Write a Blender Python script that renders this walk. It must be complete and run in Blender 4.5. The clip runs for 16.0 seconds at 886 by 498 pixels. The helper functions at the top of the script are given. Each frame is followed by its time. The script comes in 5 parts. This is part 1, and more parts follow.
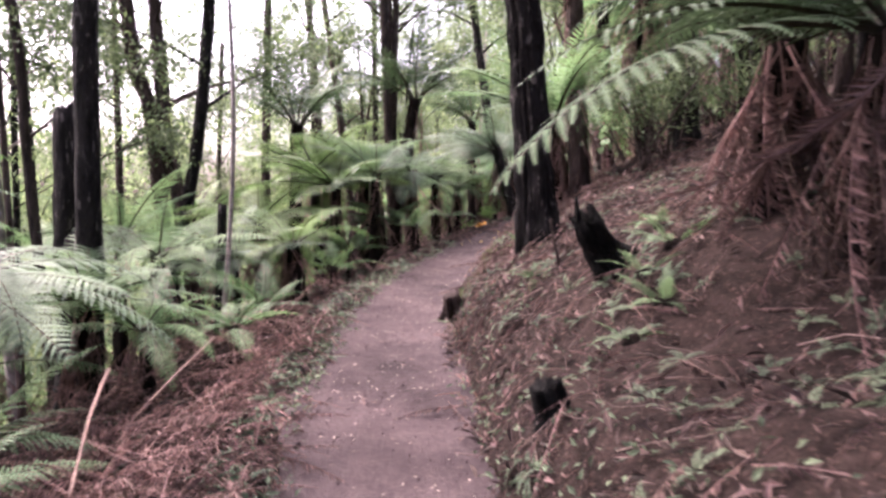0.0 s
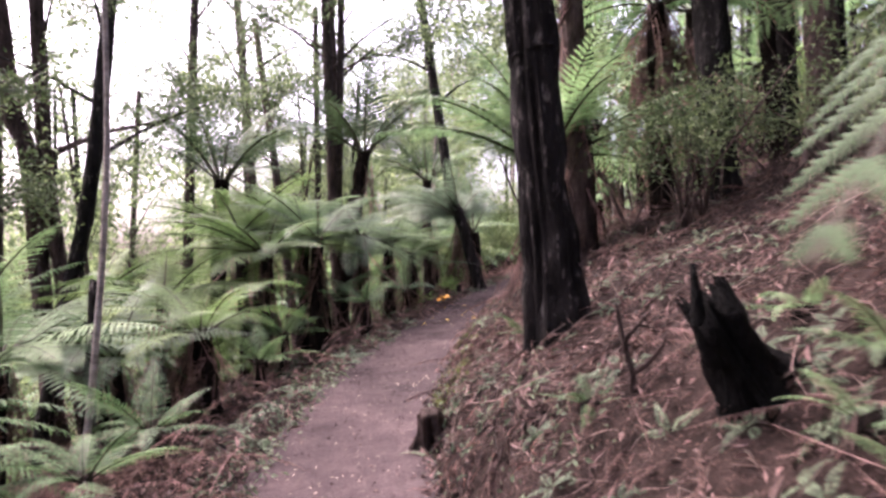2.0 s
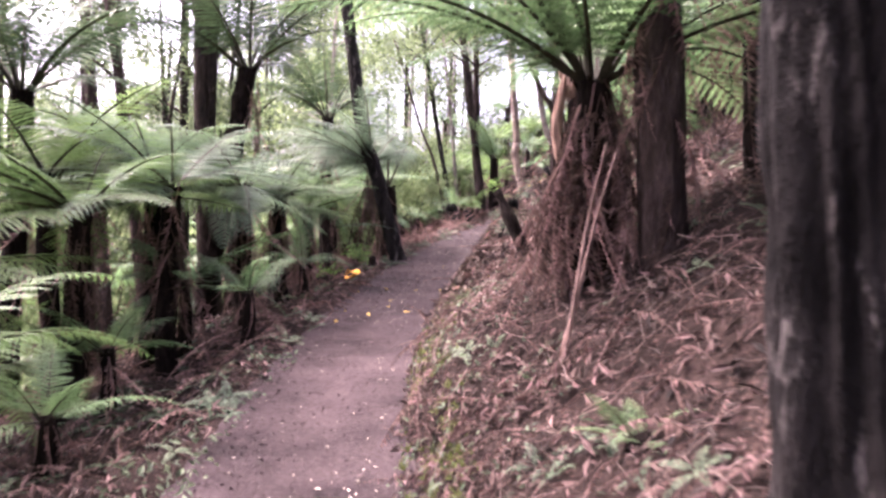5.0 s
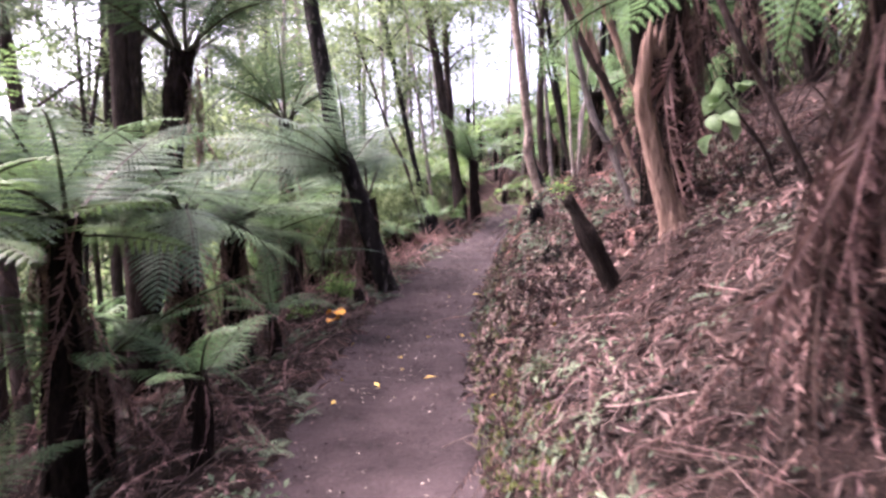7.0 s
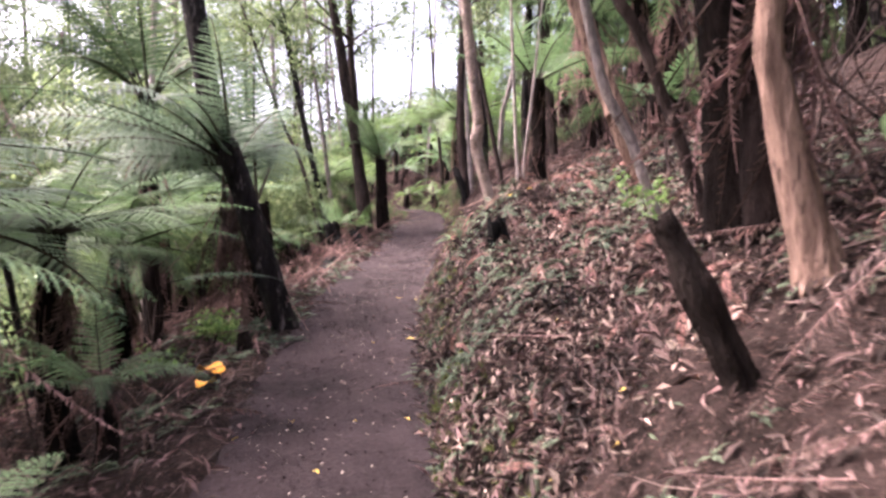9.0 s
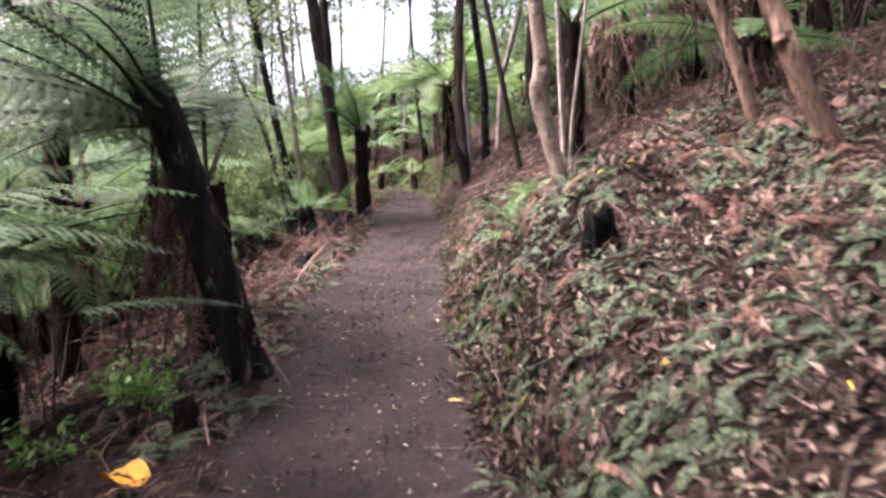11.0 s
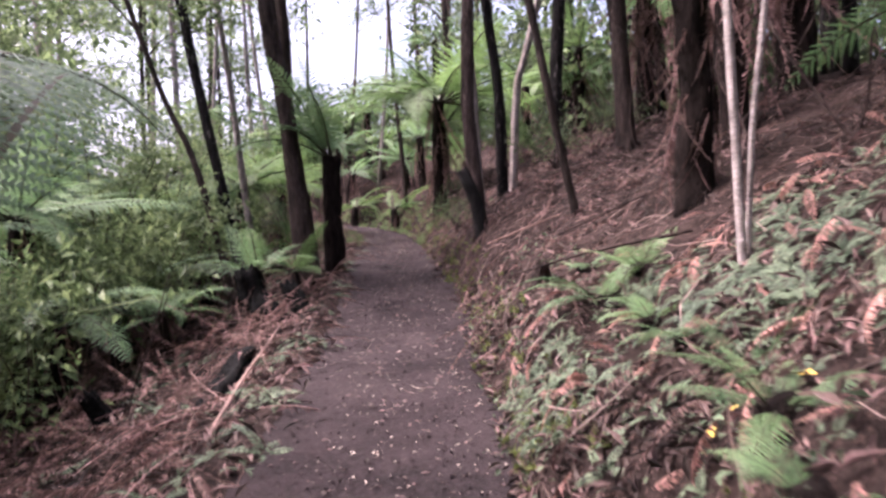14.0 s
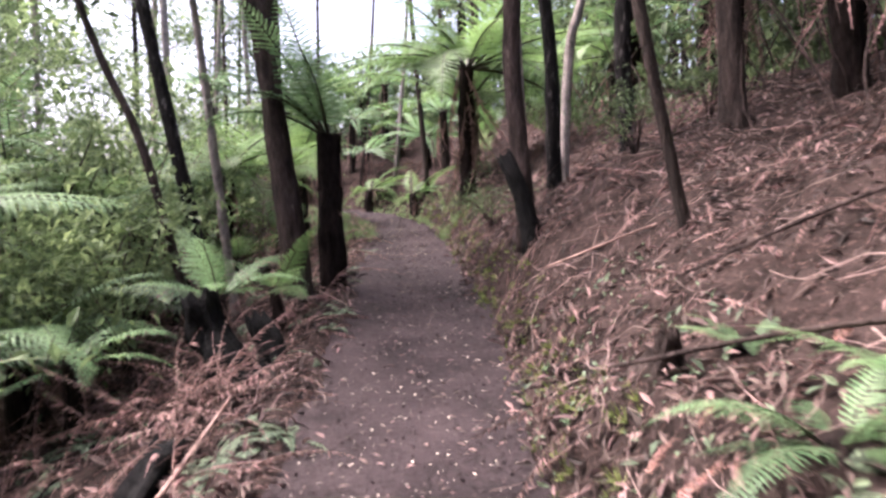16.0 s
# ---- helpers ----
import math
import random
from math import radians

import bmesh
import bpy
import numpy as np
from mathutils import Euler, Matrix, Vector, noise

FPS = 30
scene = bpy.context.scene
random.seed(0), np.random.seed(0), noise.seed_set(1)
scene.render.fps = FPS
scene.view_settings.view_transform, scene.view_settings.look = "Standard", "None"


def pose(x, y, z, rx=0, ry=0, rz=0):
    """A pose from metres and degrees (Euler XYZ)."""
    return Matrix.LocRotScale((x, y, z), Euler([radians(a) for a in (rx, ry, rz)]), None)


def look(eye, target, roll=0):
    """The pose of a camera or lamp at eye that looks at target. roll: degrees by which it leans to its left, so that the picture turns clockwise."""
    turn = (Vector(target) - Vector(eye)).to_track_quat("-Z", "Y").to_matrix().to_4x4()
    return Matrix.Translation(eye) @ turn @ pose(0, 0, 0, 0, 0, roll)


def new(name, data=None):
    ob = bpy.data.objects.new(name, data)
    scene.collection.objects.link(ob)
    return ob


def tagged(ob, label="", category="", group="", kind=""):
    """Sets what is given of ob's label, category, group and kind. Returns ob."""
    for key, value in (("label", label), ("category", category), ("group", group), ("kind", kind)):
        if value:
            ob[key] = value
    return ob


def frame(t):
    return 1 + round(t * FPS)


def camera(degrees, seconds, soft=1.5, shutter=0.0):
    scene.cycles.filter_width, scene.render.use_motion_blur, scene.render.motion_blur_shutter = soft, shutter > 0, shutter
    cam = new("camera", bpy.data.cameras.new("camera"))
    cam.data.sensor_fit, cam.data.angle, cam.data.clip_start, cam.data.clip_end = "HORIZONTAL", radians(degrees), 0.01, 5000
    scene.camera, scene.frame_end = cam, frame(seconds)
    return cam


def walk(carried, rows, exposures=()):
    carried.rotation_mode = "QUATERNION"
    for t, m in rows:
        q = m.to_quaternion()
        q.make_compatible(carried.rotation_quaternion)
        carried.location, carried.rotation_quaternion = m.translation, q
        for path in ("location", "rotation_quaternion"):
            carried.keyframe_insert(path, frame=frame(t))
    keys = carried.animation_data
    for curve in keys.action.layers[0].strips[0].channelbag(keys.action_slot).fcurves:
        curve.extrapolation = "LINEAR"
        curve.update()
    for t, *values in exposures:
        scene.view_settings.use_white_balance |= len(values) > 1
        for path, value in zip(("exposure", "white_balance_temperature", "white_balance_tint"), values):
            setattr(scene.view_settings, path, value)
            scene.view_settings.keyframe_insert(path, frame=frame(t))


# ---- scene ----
cam = camera(57.7, 16.0, soft=2.8, shutter=0.5)
METRES, EYE, TILT, LEAN, TURN = 20.5, 1.5, -2.5, 0.0, 0.0
ROWS = [
    (0.0, 0.0, 0.0, 0.0, 0.0, 0.0, 0.0),
    (0.5, -0.0039, 0.0304, 0.0005, 0.51, -0.12, -1.24),
    (1.0, -0.0041, 0.0625, 0.0028, 0.78, 2.07, 0.83),
    (1.5, -0.0089, 0.0964, 0.0048, 0.09, 0.89, 2.3),
    (2.0, -0.0095, 0.1293, 0.0088, -3.92, 4.82, 0.88),
    (2.5, -0.0139, 0.1603, 0.0121, -2.5, 4.05, 0.16),
    (3.0, -0.016, 0.194, 0.0151, -7.48, 1.86, 1.82),
    (5.5, -0.0193, 0.3491, 0.0347, -13.15, 1.35, -0.23),
    (6.0, -0.0196, 0.3809, 0.0383, -13.13, 3.81, 1.74),
    (6.5, -0.0185, 0.4145, 0.0398, -15.61, 2.29, 1.35),
    (7.0, -0.0204, 0.446, 0.0441, -16.08, 1.88, 2.64),
    (7.5, -0.0165, 0.4769, 0.048, -19.67, 1.57, 1.6),
    (8.0, -0.013, 0.5082, 0.0514, -20.65, 1.82, 0.02),
    (8.5, -0.0064, 0.5385, 0.0552, -22.37, 2.18, 1.13),
    (11.0, 0.028, 0.6915, 0.0708, -26.88, 0.15, 2.71),
    (11.5, 0.0359, 0.7183, 0.0753, -26.43, 2.48, 2.75),
    (12.0, 0.0465, 0.7454, 0.0786, -27.95, 5.01, 1.87),
    (12.5, 0.0559, 0.7766, 0.0819, -25.81, 5.79, 0.92),
    (13.0, 0.0678, 0.8058, 0.086, -29.36, 4.34, 2.33),
    (13.5, 0.0798, 0.8332, 0.0916, -29.26, 2.57, 1.81),
    (14.0, 0.0931, 0.8585, 0.0965, -29.01, 2.01, 3.22),
    (14.5, 0.1075, 0.8823, 0.1022, -28.0, 1.57, 2.62),
    (15.0, 0.1201, 0.907, 0.1061, -27.89, 1.4, 1.73),
    (15.5, 0.1342, 0.9331, 0.1102, -27.36, 0.31, 1.95),
    (16.0, 0.145, 0.9603, 0.1152, -27.55, 0.36, 2.7),
]
EXPOSURES = [(0.0, 3.1, 6250, 30), (2.5, 2.9, 6300, 33), (5.5, 3.48, 6150, 36), (6.5, 3.12, 6000, 36), (8.5, 3.05, 6300, 32), (11.0, 2.9, 6300, 22),
             (12.5, 2.64, 5850, 34), (14.5, 2.45, 6100, 27), (16.0, 2.8, 6050, 22)]
walk(cam, [(t, pose(0, 0, EYE, TILT, LEAN, TURN) @ pose(METRES * x, METRES * y, METRES * z, 90 + pitch, roll, yaw)) for t, x, y, z, yaw, pitch, roll in ROWS],
     exposures=EXPOSURES)

# overcast daylight
world = bpy.data.worlds.new("world")
scene.world = world
world.use_nodes = True
wn = world.node_tree.nodes
sky = wn.new("ShaderNodeTexSky")
sky.sky_type, sky.sun_disc = "NISHITA", False
sky.sun_elevation, sky.sun_rotation = radians(58), radians(-50)
sky.air_density, sky.dust_density, sky.ozone_density = 0.55, 10.0, 0.3
wn["Background"].inputs["Strength"].default_value = 0.15
world.node_tree.links.new(sky.outputs[0], wn["Background"].inputs["Color"])
sun = new("sun", bpy.data.lights.new("sun", "SUN"))
sun.data.energy, sun.data.angle, sun.data.color = 1.4, radians(45), (1.0, 0.96, 0.91)
sun.matrix_world = look((0, 0, 0), (0.406, -0.34, -0.848))


def surface(name, dark, light, scale, rough=0.85, bump=0.5, fine=60.0, spread=0.0, island=False, through_light=0.0, stretch=1.0, spots=None, gloss=0.3, y_shade=None):
    """A two-scale noisy surface. spread: how much single pieces differ in value; stretch: how far the grain is drawn
    out along z;
    y_shade: where along y painted-in shade sets in and is full, and the value of each."""
    m = bpy.data.materials.new(name)
    m.use_nodes = True
    n, lk = m.node_tree.nodes, m.node_tree.links.new
    b, out = n["Principled BSDF"], n["Material Output"]
    co = n.new("ShaderNodeTexCoord")
    mp = n.new("ShaderNodeMapping")
    mp.inputs["Scale"].default_value = (1, 1, 1 / stretch)
    lk(co.outputs["Object"], mp.inputs["Vector"])
    big, small = n.new("ShaderNodeTexNoise"), n.new("ShaderNodeTexNoise")
    for t, s, detail in ((big, scale, 5), (small, fine, 4)):
        t.inputs["Scale"].default_value, t.inputs["Detail"].default_value, t.inputs["Roughness"].default_value = s, detail, 0.65
        lk(mp.outputs[0], t.inputs["Vector"])
    ramp = n.new("ShaderNodeValToRGB")
    ramp.color_ramp.elements[0].position, ramp.color_ramp.elements[1].position = 0.32, 0.68
    ramp.color_ramp.elements[0].color, ramp.color_ramp.elements[1].color = (*dark, 1), (*light, 1)
    lk(big.outputs["Fac"], ramp.inputs["Fac"])
    colour = ramp.outputs["Color"]
    hsv = n.new("ShaderNodeHueSaturation")
    grain = n.new("ShaderNodeMapRange")
    grain.inputs["From Min"].default_value, grain.inputs["From Max"].default_value = 0.3, 0.7
    grain.inputs["To Min"].default_value, grain.inputs["To Max"].default_value = 0.65, 1.35
    lk(small.outputs["Fac"], grain.inputs["Value"])
    value = grain.outputs[0]
    if spread:
        rnd = n.new("ShaderNodeNewGeometry").outputs["Random Per Island"] if island else n.new("ShaderNodeObjectInfo").outputs["Random"]
        vary = n.new("ShaderNodeMapRange")
        vary.inputs["To Min"].default_value, vary.inputs["To Max"].default_value = 1 - spread, 1 + spread
        lk(rnd, vary.inputs["Value"])
        mul = n.new("ShaderNodeMath")
        mul.operation = "MULTIPLY"
        lk(value, mul.inputs[0]), lk(vary.outputs[0], mul.inputs[1])
        value = mul.outputs[0]
        hue = n.new("ShaderNodeMapRange")
        hue.inputs["To Min"].default_value, hue.inputs["To Max"].default_value = 0.5 + 0.025 * spread, 0.5 - 0.025 * spread
        lk(rnd, hue.inputs["Value"]), lk(hue.outputs[0], hsv.inputs["Hue"])
    # shade painted into the colour: the value falls along y, in patches
    if y_shade:
        xyz, dim, mul = n.new("ShaderNodeSeparateXYZ"), n.new("ShaderNodeMapRange"), n.new("ShaderNodeMath")
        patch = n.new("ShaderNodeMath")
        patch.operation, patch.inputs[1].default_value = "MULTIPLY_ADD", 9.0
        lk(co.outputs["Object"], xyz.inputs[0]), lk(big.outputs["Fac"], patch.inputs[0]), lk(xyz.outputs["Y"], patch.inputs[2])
        for key, amount in zip(("From Min", "From Max", "To Min", "To Max"), y_shade):
            dim.inputs[key].default_value = amount
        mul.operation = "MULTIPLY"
        lk(patch.outputs[0], dim.inputs["Value"]), lk(value, mul.inputs[0]), lk(dim.outputs[0], mul.inputs[1])
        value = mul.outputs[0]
    lk(value, hsv.inputs["Value"])
    if spots:
        tone, size, cover = spots
        sp = n.new("ShaderNodeTexNoise")
        sp.inputs["Scale"].default_value, sp.inputs["Detail"].default_value, sp.inputs["Roughness"].default_value = size, 8, 0.7
        lk(mp.outputs[0], sp.inputs["Vector"])
        edge = n.new("ShaderNodeMapRange")
        edge.inputs["From Min"].default_value, edge.inputs["From Max"].default_value = cover, cover + 0.08
        lk(sp.outputs["Fac"], edge.inputs["Value"])
        mix = n.new("ShaderNodeMix")
        mix.data_type = "RGBA"
        mix.inputs["B"].default_value = (*tone, 1)
        lk(edge.outputs[0], mix.inputs["Factor"]), lk(colour, mix.inputs["A"])
        colour = mix.outputs["Result"]
    lk(colour, hsv.inputs["Color"])
    lk(hsv.outputs[0], b.inputs["Base Color"])
    b.inputs["Roughness"].default_value = rough
    b.inputs["Specular IOR Level"].default_value = gloss
    if bump:
        add = n.new("ShaderNodeMath")
        lk(big.outputs["Fac"], add.inputs[0]), lk(small.outputs["Fac"], add.inputs[1])
        bp = n.new("ShaderNodeBump")
        bp.inputs["Strength"].default_value, bp.inputs["Distance"].default_value = bump, 0.035
        lk(add.outputs[0], bp.inputs["Height"]), lk(bp.outputs[0], b.inputs["Normal"])
    if through_light:
        tr, mx = n.new("ShaderNodeBsdfTranslucent"), n.new("ShaderNodeMixShader")
        lk(hsv.outputs[0], tr.inputs["Color"])
        mx.inputs[0].default_value = through_light
        lk(b.outputs[0], mx.inputs[1]), lk(tr.outputs[0], mx.inputs[2]), lk(mx.outputs[0], out.inputs["Surface"])
    return m


# the later track's deeper shade is put into this soil as darker colour
SOIL = surface("trodden_soil", (0.022, 0.0158, 0.0168), (0.08, 0.059, 0.06), 1.3, 0.95, 0.9, 42, spots=((0.125, 0.098, 0.092), 34, 0.61), gloss=0.1, y_shade=(11, 26, 1.12, 0.55))
DUFF = surface("leaf_mould", (0.01, 0.007, 0.006), (0.05, 0.034, 0.03), 6, 0.95, 1.0, 60, spots=((0.09, 0.057, 0.048), 30, 0.56), gloss=0.05)
BARK_BLACK = surface("black_bark", (0.004, 0.0034, 0.0033), (0.022, 0.0185, 0.018), 8, 0.9, 1.0, 36, spread=0.25, stretch=3, spots=((0.1, 0.088, 0.083), 16, 0.57), gloss=0.1)
BARK_BROWN = surface("brown_bark", (0.014, 0.01, 0.009), (0.07, 0.05, 0.044), 10, 0.9, 1.0, 45, spread=0.4, stretch=3.5, spots=((0.14, 0.11, 0.095), 20, 0.63), gloss=0.1)
BARK_GREY = surface("grey_bark", (0.11, 0.094, 0.086), (0.3, 0.255, 0.235), 8, 0.85, 0.8, 40, spread=0.25, stretch=2.0, spots=((0.04, 0.032, 0.029), 14, 0.6), gloss=0.15)
BARK_WHITE = surface("white_bark", (0.17, 0.142, 0.132), (0.39, 0.335, 0.315), 9, 0.85, 0.7, 40, stretch=0.6, spots=((0.08, 0.062, 0.055), 13, 0.64), gloss=0.15)
BARK_MOTTLED = surface("mottled_pale_bark", (0.16, 0.12, 0.1), (0.4, 0.31, 0.265), 9, 0.88, 0.9, 40, stretch=1.2, spots=((0.06, 0.05, 0.036), 12, 0.58), gloss=0.12)
BARK_PINK = surface("flaking_bark", (0.1, 0.062, 0.048), (0.36, 0.24, 0.185), 12, 0.9, 1.0, 40, stretch=5, spots=((0.035, 0.023, 0.02), 13, 0.55), gloss=0.1)
FIBRE = surface("fern_fibre", (0.004, 0.003, 0.0026), (0.024, 0.017, 0.015), 22, 0.95, 1.0, 80, spread=0.25, stretch=4, gloss=0.05)
FROND = surface("fern_frond", (0.07, 0.133, 0.056), (0.15, 0.245, 0.105), 3, 0.5, 0, 30, spread=0.4, through_light=0.4, gloss=0.4)
# darker copy of the frond green: shade and backlight put into its colour
FROND_SHADED = surface("shaded_fern_frond", (0.028, 0.053, 0.026), (0.07, 0.112, 0.052), 3, 0.6, 0, 30, spread=0.4, through_light=0.2, gloss=0.12)
FROND_LIME = surface("young_fern_frond", (0.066, 0.122, 0.038), (0.14, 0.22, 0.076), 3, 0.5, 0, 30, spread=0.35, through_light=0.45, gloss=0.3)
FROND_SILVER = surface("silver_fern_frond", (0.074, 0.123, 0.076), (0.158, 0.226, 0.14), 3, 0.45, 0, 30, spread=0.3, through_light=0.3, gloss=0.2)
STALK = surface("dark_frond_stalk", (0.016, 0.015, 0.009), (0.05, 0.046, 0.026), 6, 0.7, 0, 40, gloss=0.2)
FROND_DEAD = surface("dead_fern_frond", (0.06, 0.038, 0.034), (0.26, 0.168, 0.147), 6, 0.9, 0, 40, spread=0.6, through_light=0.15, gloss=0.1)
# one frond litter in two tones: the bank's shade is painted into the first
LITTER_DEAD = surface("dead_frond_litter", (0.056, 0.036, 0.032), (0.2, 0.132, 0.115), 6, 0.9, 0, 40, spread=0.7, island=True, through_light=0.1, gloss=0.1)
LITTER_DEAD_LIT = surface("lit_dead_frond", (0.085, 0.054, 0.048), (0.3, 0.198, 0.174), 6, 0.9, 0, 40, spread=0.7, island=True, through_light=0.15, gloss=0.1)
LITTER_LEAF = surface("leaf_litter", (0.024, 0.017, 0.0155), (0.155, 0.102, 0.088), 1.5, 0.8, 0, 40, spread=0.8, island=True, gloss=0.25)
LITTER_PALE = surface("pale_fallen_leaf", (0.22, 0.18, 0.145), (0.46, 0.39, 0.33), 4, 0.8, 0, 40, spread=0.4, island=True)
LITTER_TAN = surface("tan_leaf_litter", (0.09, 0.066, 0.054), (0.36, 0.27, 0.22), 1.5, 0.8, 0, 40, spread=0.6, island=True, gloss=0.25)
LITTER_RUST = surface("rusty_frond", (0.13, 0.07, 0.057), (0.36, 0.2, 0.165), 4, 0.85, 0, 40, spread=0.45, island=True, through_light=0.15)
GROUND_FERN = surface("ground_fern", (0.045, 0.07, 0.042), (0.13, 0.17, 0.1), 1.2, 0.6, 0, 30, spread=0.6, island=True, through_light=0.25, gloss=0.25)
MOSS = surface("moss", (0.06, 0.08, 0.02), (0.15, 0.18, 0.05), 9, 0.95, 0.6, 80, spread=0.35, island=True, through_light=0.2)
LEAF = surface("canopy_leaf", (0.042, 0.066, 0.03), (0.11, 0.15, 0.065), 1.2, 0.55, 0, 30, spread=0.5, island=True, through_light=0.35, gloss=0.25)
LEAF_LIGHT = surface("light_canopy_leaf", (0.078, 0.118, 0.05), (0.18, 0.238, 0.105), 1.2, 0.55, 0, 30, spread=0.55, island=True, through_light=0.5, gloss=0.3)
LEAF_BRIGHT = surface("bright_shrub_leaf", (0.1, 0.19, 0.045), (0.2, 0.34, 0.1), 5, 0.4, 0, 30, spread=0.35, island=True, through_light=0.4, gloss=0.5)
LEAF_BROAD = surface("pale_broad_leaf", (0.13, 0.22, 0.1), (0.27, 0.38, 0.2), 5, 0.4, 0, 30, spread=0.35, through_light=0.4, gloss=0.45)
LEAF_YELLOW = surface("yellow_leaf", (0.5, 0.34, 0.06), (0.72, 0.52, 0.12), 12, 0.6, 0, 50, spread=0.25, island=True)
LEAF_ORANGE = surface("orange_leaf", (0.62, 0.24, 0.02), (0.85, 0.42, 0.04), 12, 0.6, 0, 50)
TWIG = surface("dry_twig", (0.08, 0.055, 0.047), (0.28, 0.2, 0.175), 7, 0.9, 0.3, 50, spread=0.5, island=True)
STICK_PALE = surface("pale_dead_stick", (0.12, 0.072, 0.06), (0.3, 0.195, 0.165), 9, 0.9, 0.5, 50, stretch=3)
CHAR = surface("charred_wood", (0.0015, 0.0015, 0.0015), (0.012, 0.011, 0.0105), 14, 0.9, 1.0, 50, stretch=2.5, spots=((0.06, 0.052, 0.048), 22, 0.66), gloss=0.1)


# centre line of the track: x, y, height
TRACK = [(0.0, -14.0, -0.6), (0.0, -6.0, -0.3), (0.0, 0.0, 0.0), (-0.3, 3.8, 0.15), (-0.46, 5.6, 0.23), (-0.5, 8.2, 0.39), (-0.3, 10.3, 0.55), (0.1, 12.2, 0.73),
         (0.68, 14.4, 0.92), (1.4, 16.5, 1.15), (2.15, 18.3, 1.38), (3.0, 20.2, 1.61), (3.95, 22.0, 1.86), (4.85, 23.7, 2.04), (5.6, 25.2, 2.22), (6.5, 27.2, 2.47),
         (8.0, 30.5, 2.79), (8.9, 33.0, 3.02), (9.4, 35.5, 3.22), (9.3, 38.0, 3.42), (8.2, 41.0, 3.65), (6.0, 44.5, 3.9), (2.0, 48.0, 4.2), (-4.0, 51.0, 4.5)]


def dense_track(step=0.1):
    p = np.array(TRACK)
    s = np.concatenate(([0], np.cumsum(np.hypot(*np.diff(p[:, :2], axis=0).T))))
    n = int(s[-1] / step)
    u = np.linspace(0, s[-1], n)
    q = np.stack([np.interp(u, s, p[:, i]) for i in range(3)], 1)
    ker = np.hanning(23)
    ker /= ker.sum()
    pad = np.pad(q, ((11, 11), (0, 0)), mode="reflect", reflect_type="odd")
    return np.stack([np.convolve(pad[:, i], ker, "valid") for i in range(3)], 1)


LINE = dense_track()
TANG = np.gradient(LINE[:, :2], axis=0)
TANG /= np.linalg.norm(TANG, axis=1)[:, None]


def lattice(ix, iy, seed):
    h = np.sin(ix * 127.1 + iy * 311.7 + seed * 74.7) * 43758.5453
    return h - np.floor(h)


def vnoise(x, y, size, seed=0):
    """Smooth value noise in -1..1 with cells of the given size."""
    x, y = np.asarray(x, float) / size, np.asarray(y, float) / size
    ix, iy = np.floor(x), np.floor(y)
    fx, fy = x - ix, y - iy
    fx, fy = fx * fx * (3 - 2 * fx), fy * fy * (3 - 2 * fy)
    a, b = lattice(ix, iy, seed), lattice(ix + 1, iy, seed)
    c, d = lattice(ix, iy + 1, seed), lattice(ix + 1, iy + 1, seed)
    return 2 * ((a * (1 - fx) + b * fx) * (1 - fy) + (c * (1 - fx) + d * fx) * fy) - 1


def along(x, y):
    """Signed distance from the track's centre line (right is plus), its height there, and the index on the line."""
    x, y = np.atleast_1d(np.asarray(x, float)), np.atleast_1d(np.asarray(y, float))
    d, z, k = np.empty(x.shape), np.empty(x.shape), np.empty(x.shape, int)
    for i in range(0, len(x), 4000):
        dx, dy = x[i:i + 4000, None] - LINE[None, :, 0], y[i:i + 4000, None] - LINE[None, :, 1]
        near = np.argmin(dx * dx + dy * dy, 1)
        r = np.arange(len(near))
        ax, ay = dx[r, near], dy[r, near]
        tx, ty = TANG[near, 0], TANG[near, 1]
        side = np.sign(ax * ty - ay * tx)
        side = np.where(near >= len(LINE) - 3, -1.0, side)
        d[i:i + 4000] = side * np.hypot(ax, ay)
        z[i:i + 4000] = LINE[near, 2]
        k[i:i + 4000] = near
    return d, z, k


BANK_D = [-400, -60, -25, -12, -6, -3, -1.6, -1.0, -0.72, -0.57, -0.4, 0.44, 0.6, 0.73, 0.92, 1.4, 2.0, 3.0, 4.0, 6.0, 10.0, 25.0, 60.0, 400.0]
BANK_H = [-150, -34, -14, -5.6, -2.2, -0.75, -0.28, -0.08, 0.03, -0.02, -0.06, -0.06, -0.02, 0.2, 0.42, 0.76, 1.1, 1.56, 1.95, 2.45, 3.1, 5.5, 10.0, 40.0]


def ground_height(x, y):
    d, z, _ = along(x, y)
    x, y = np.atleast_1d(np.asarray(x, float)), np.atleast_1d(np.asarray(y, float))
    wob = d + 0.09 * vnoise(x, y, 0.7, 3) + 0.05 * vnoise(x, y, 0.25, 4)
    h = np.interp(wob, BANK_D, BANK_H)
    off = np.clip((np.abs(d) - 0.5) / 0.6, 0, 1)
    h = h + off * (0.10 * vnoise(x, y, 0.9, 1) + 0.05 * vnoise(x, y, 0.33, 2) + 0.02 * vnoise(x, y, 0.13, 5))
    for cx, cy, up, wide in ((3.5, 18.2, 0.36, 0.9), (6.7, 25.0, 0.3, 1.1), (1.75, 3.7, -0.42, 0.95)):
        h = h + up * np.exp(-((x - cx) ** 2 + (y - cy) ** 2) / wide ** 2) * np.clip((d - 0.55) / 0.35, 0, 1)
    far = np.clip((np.abs(d) - 3) / 5, 0, 1)
    return z + h + far * 0.35 * vnoise(x, y, 3.1, 6) - 0.22 * np.maximum(y - 47, 0)


def gz(x, y):
    return float(ground_height([x], [y])[0])


rng = np.random.default_rng(7)


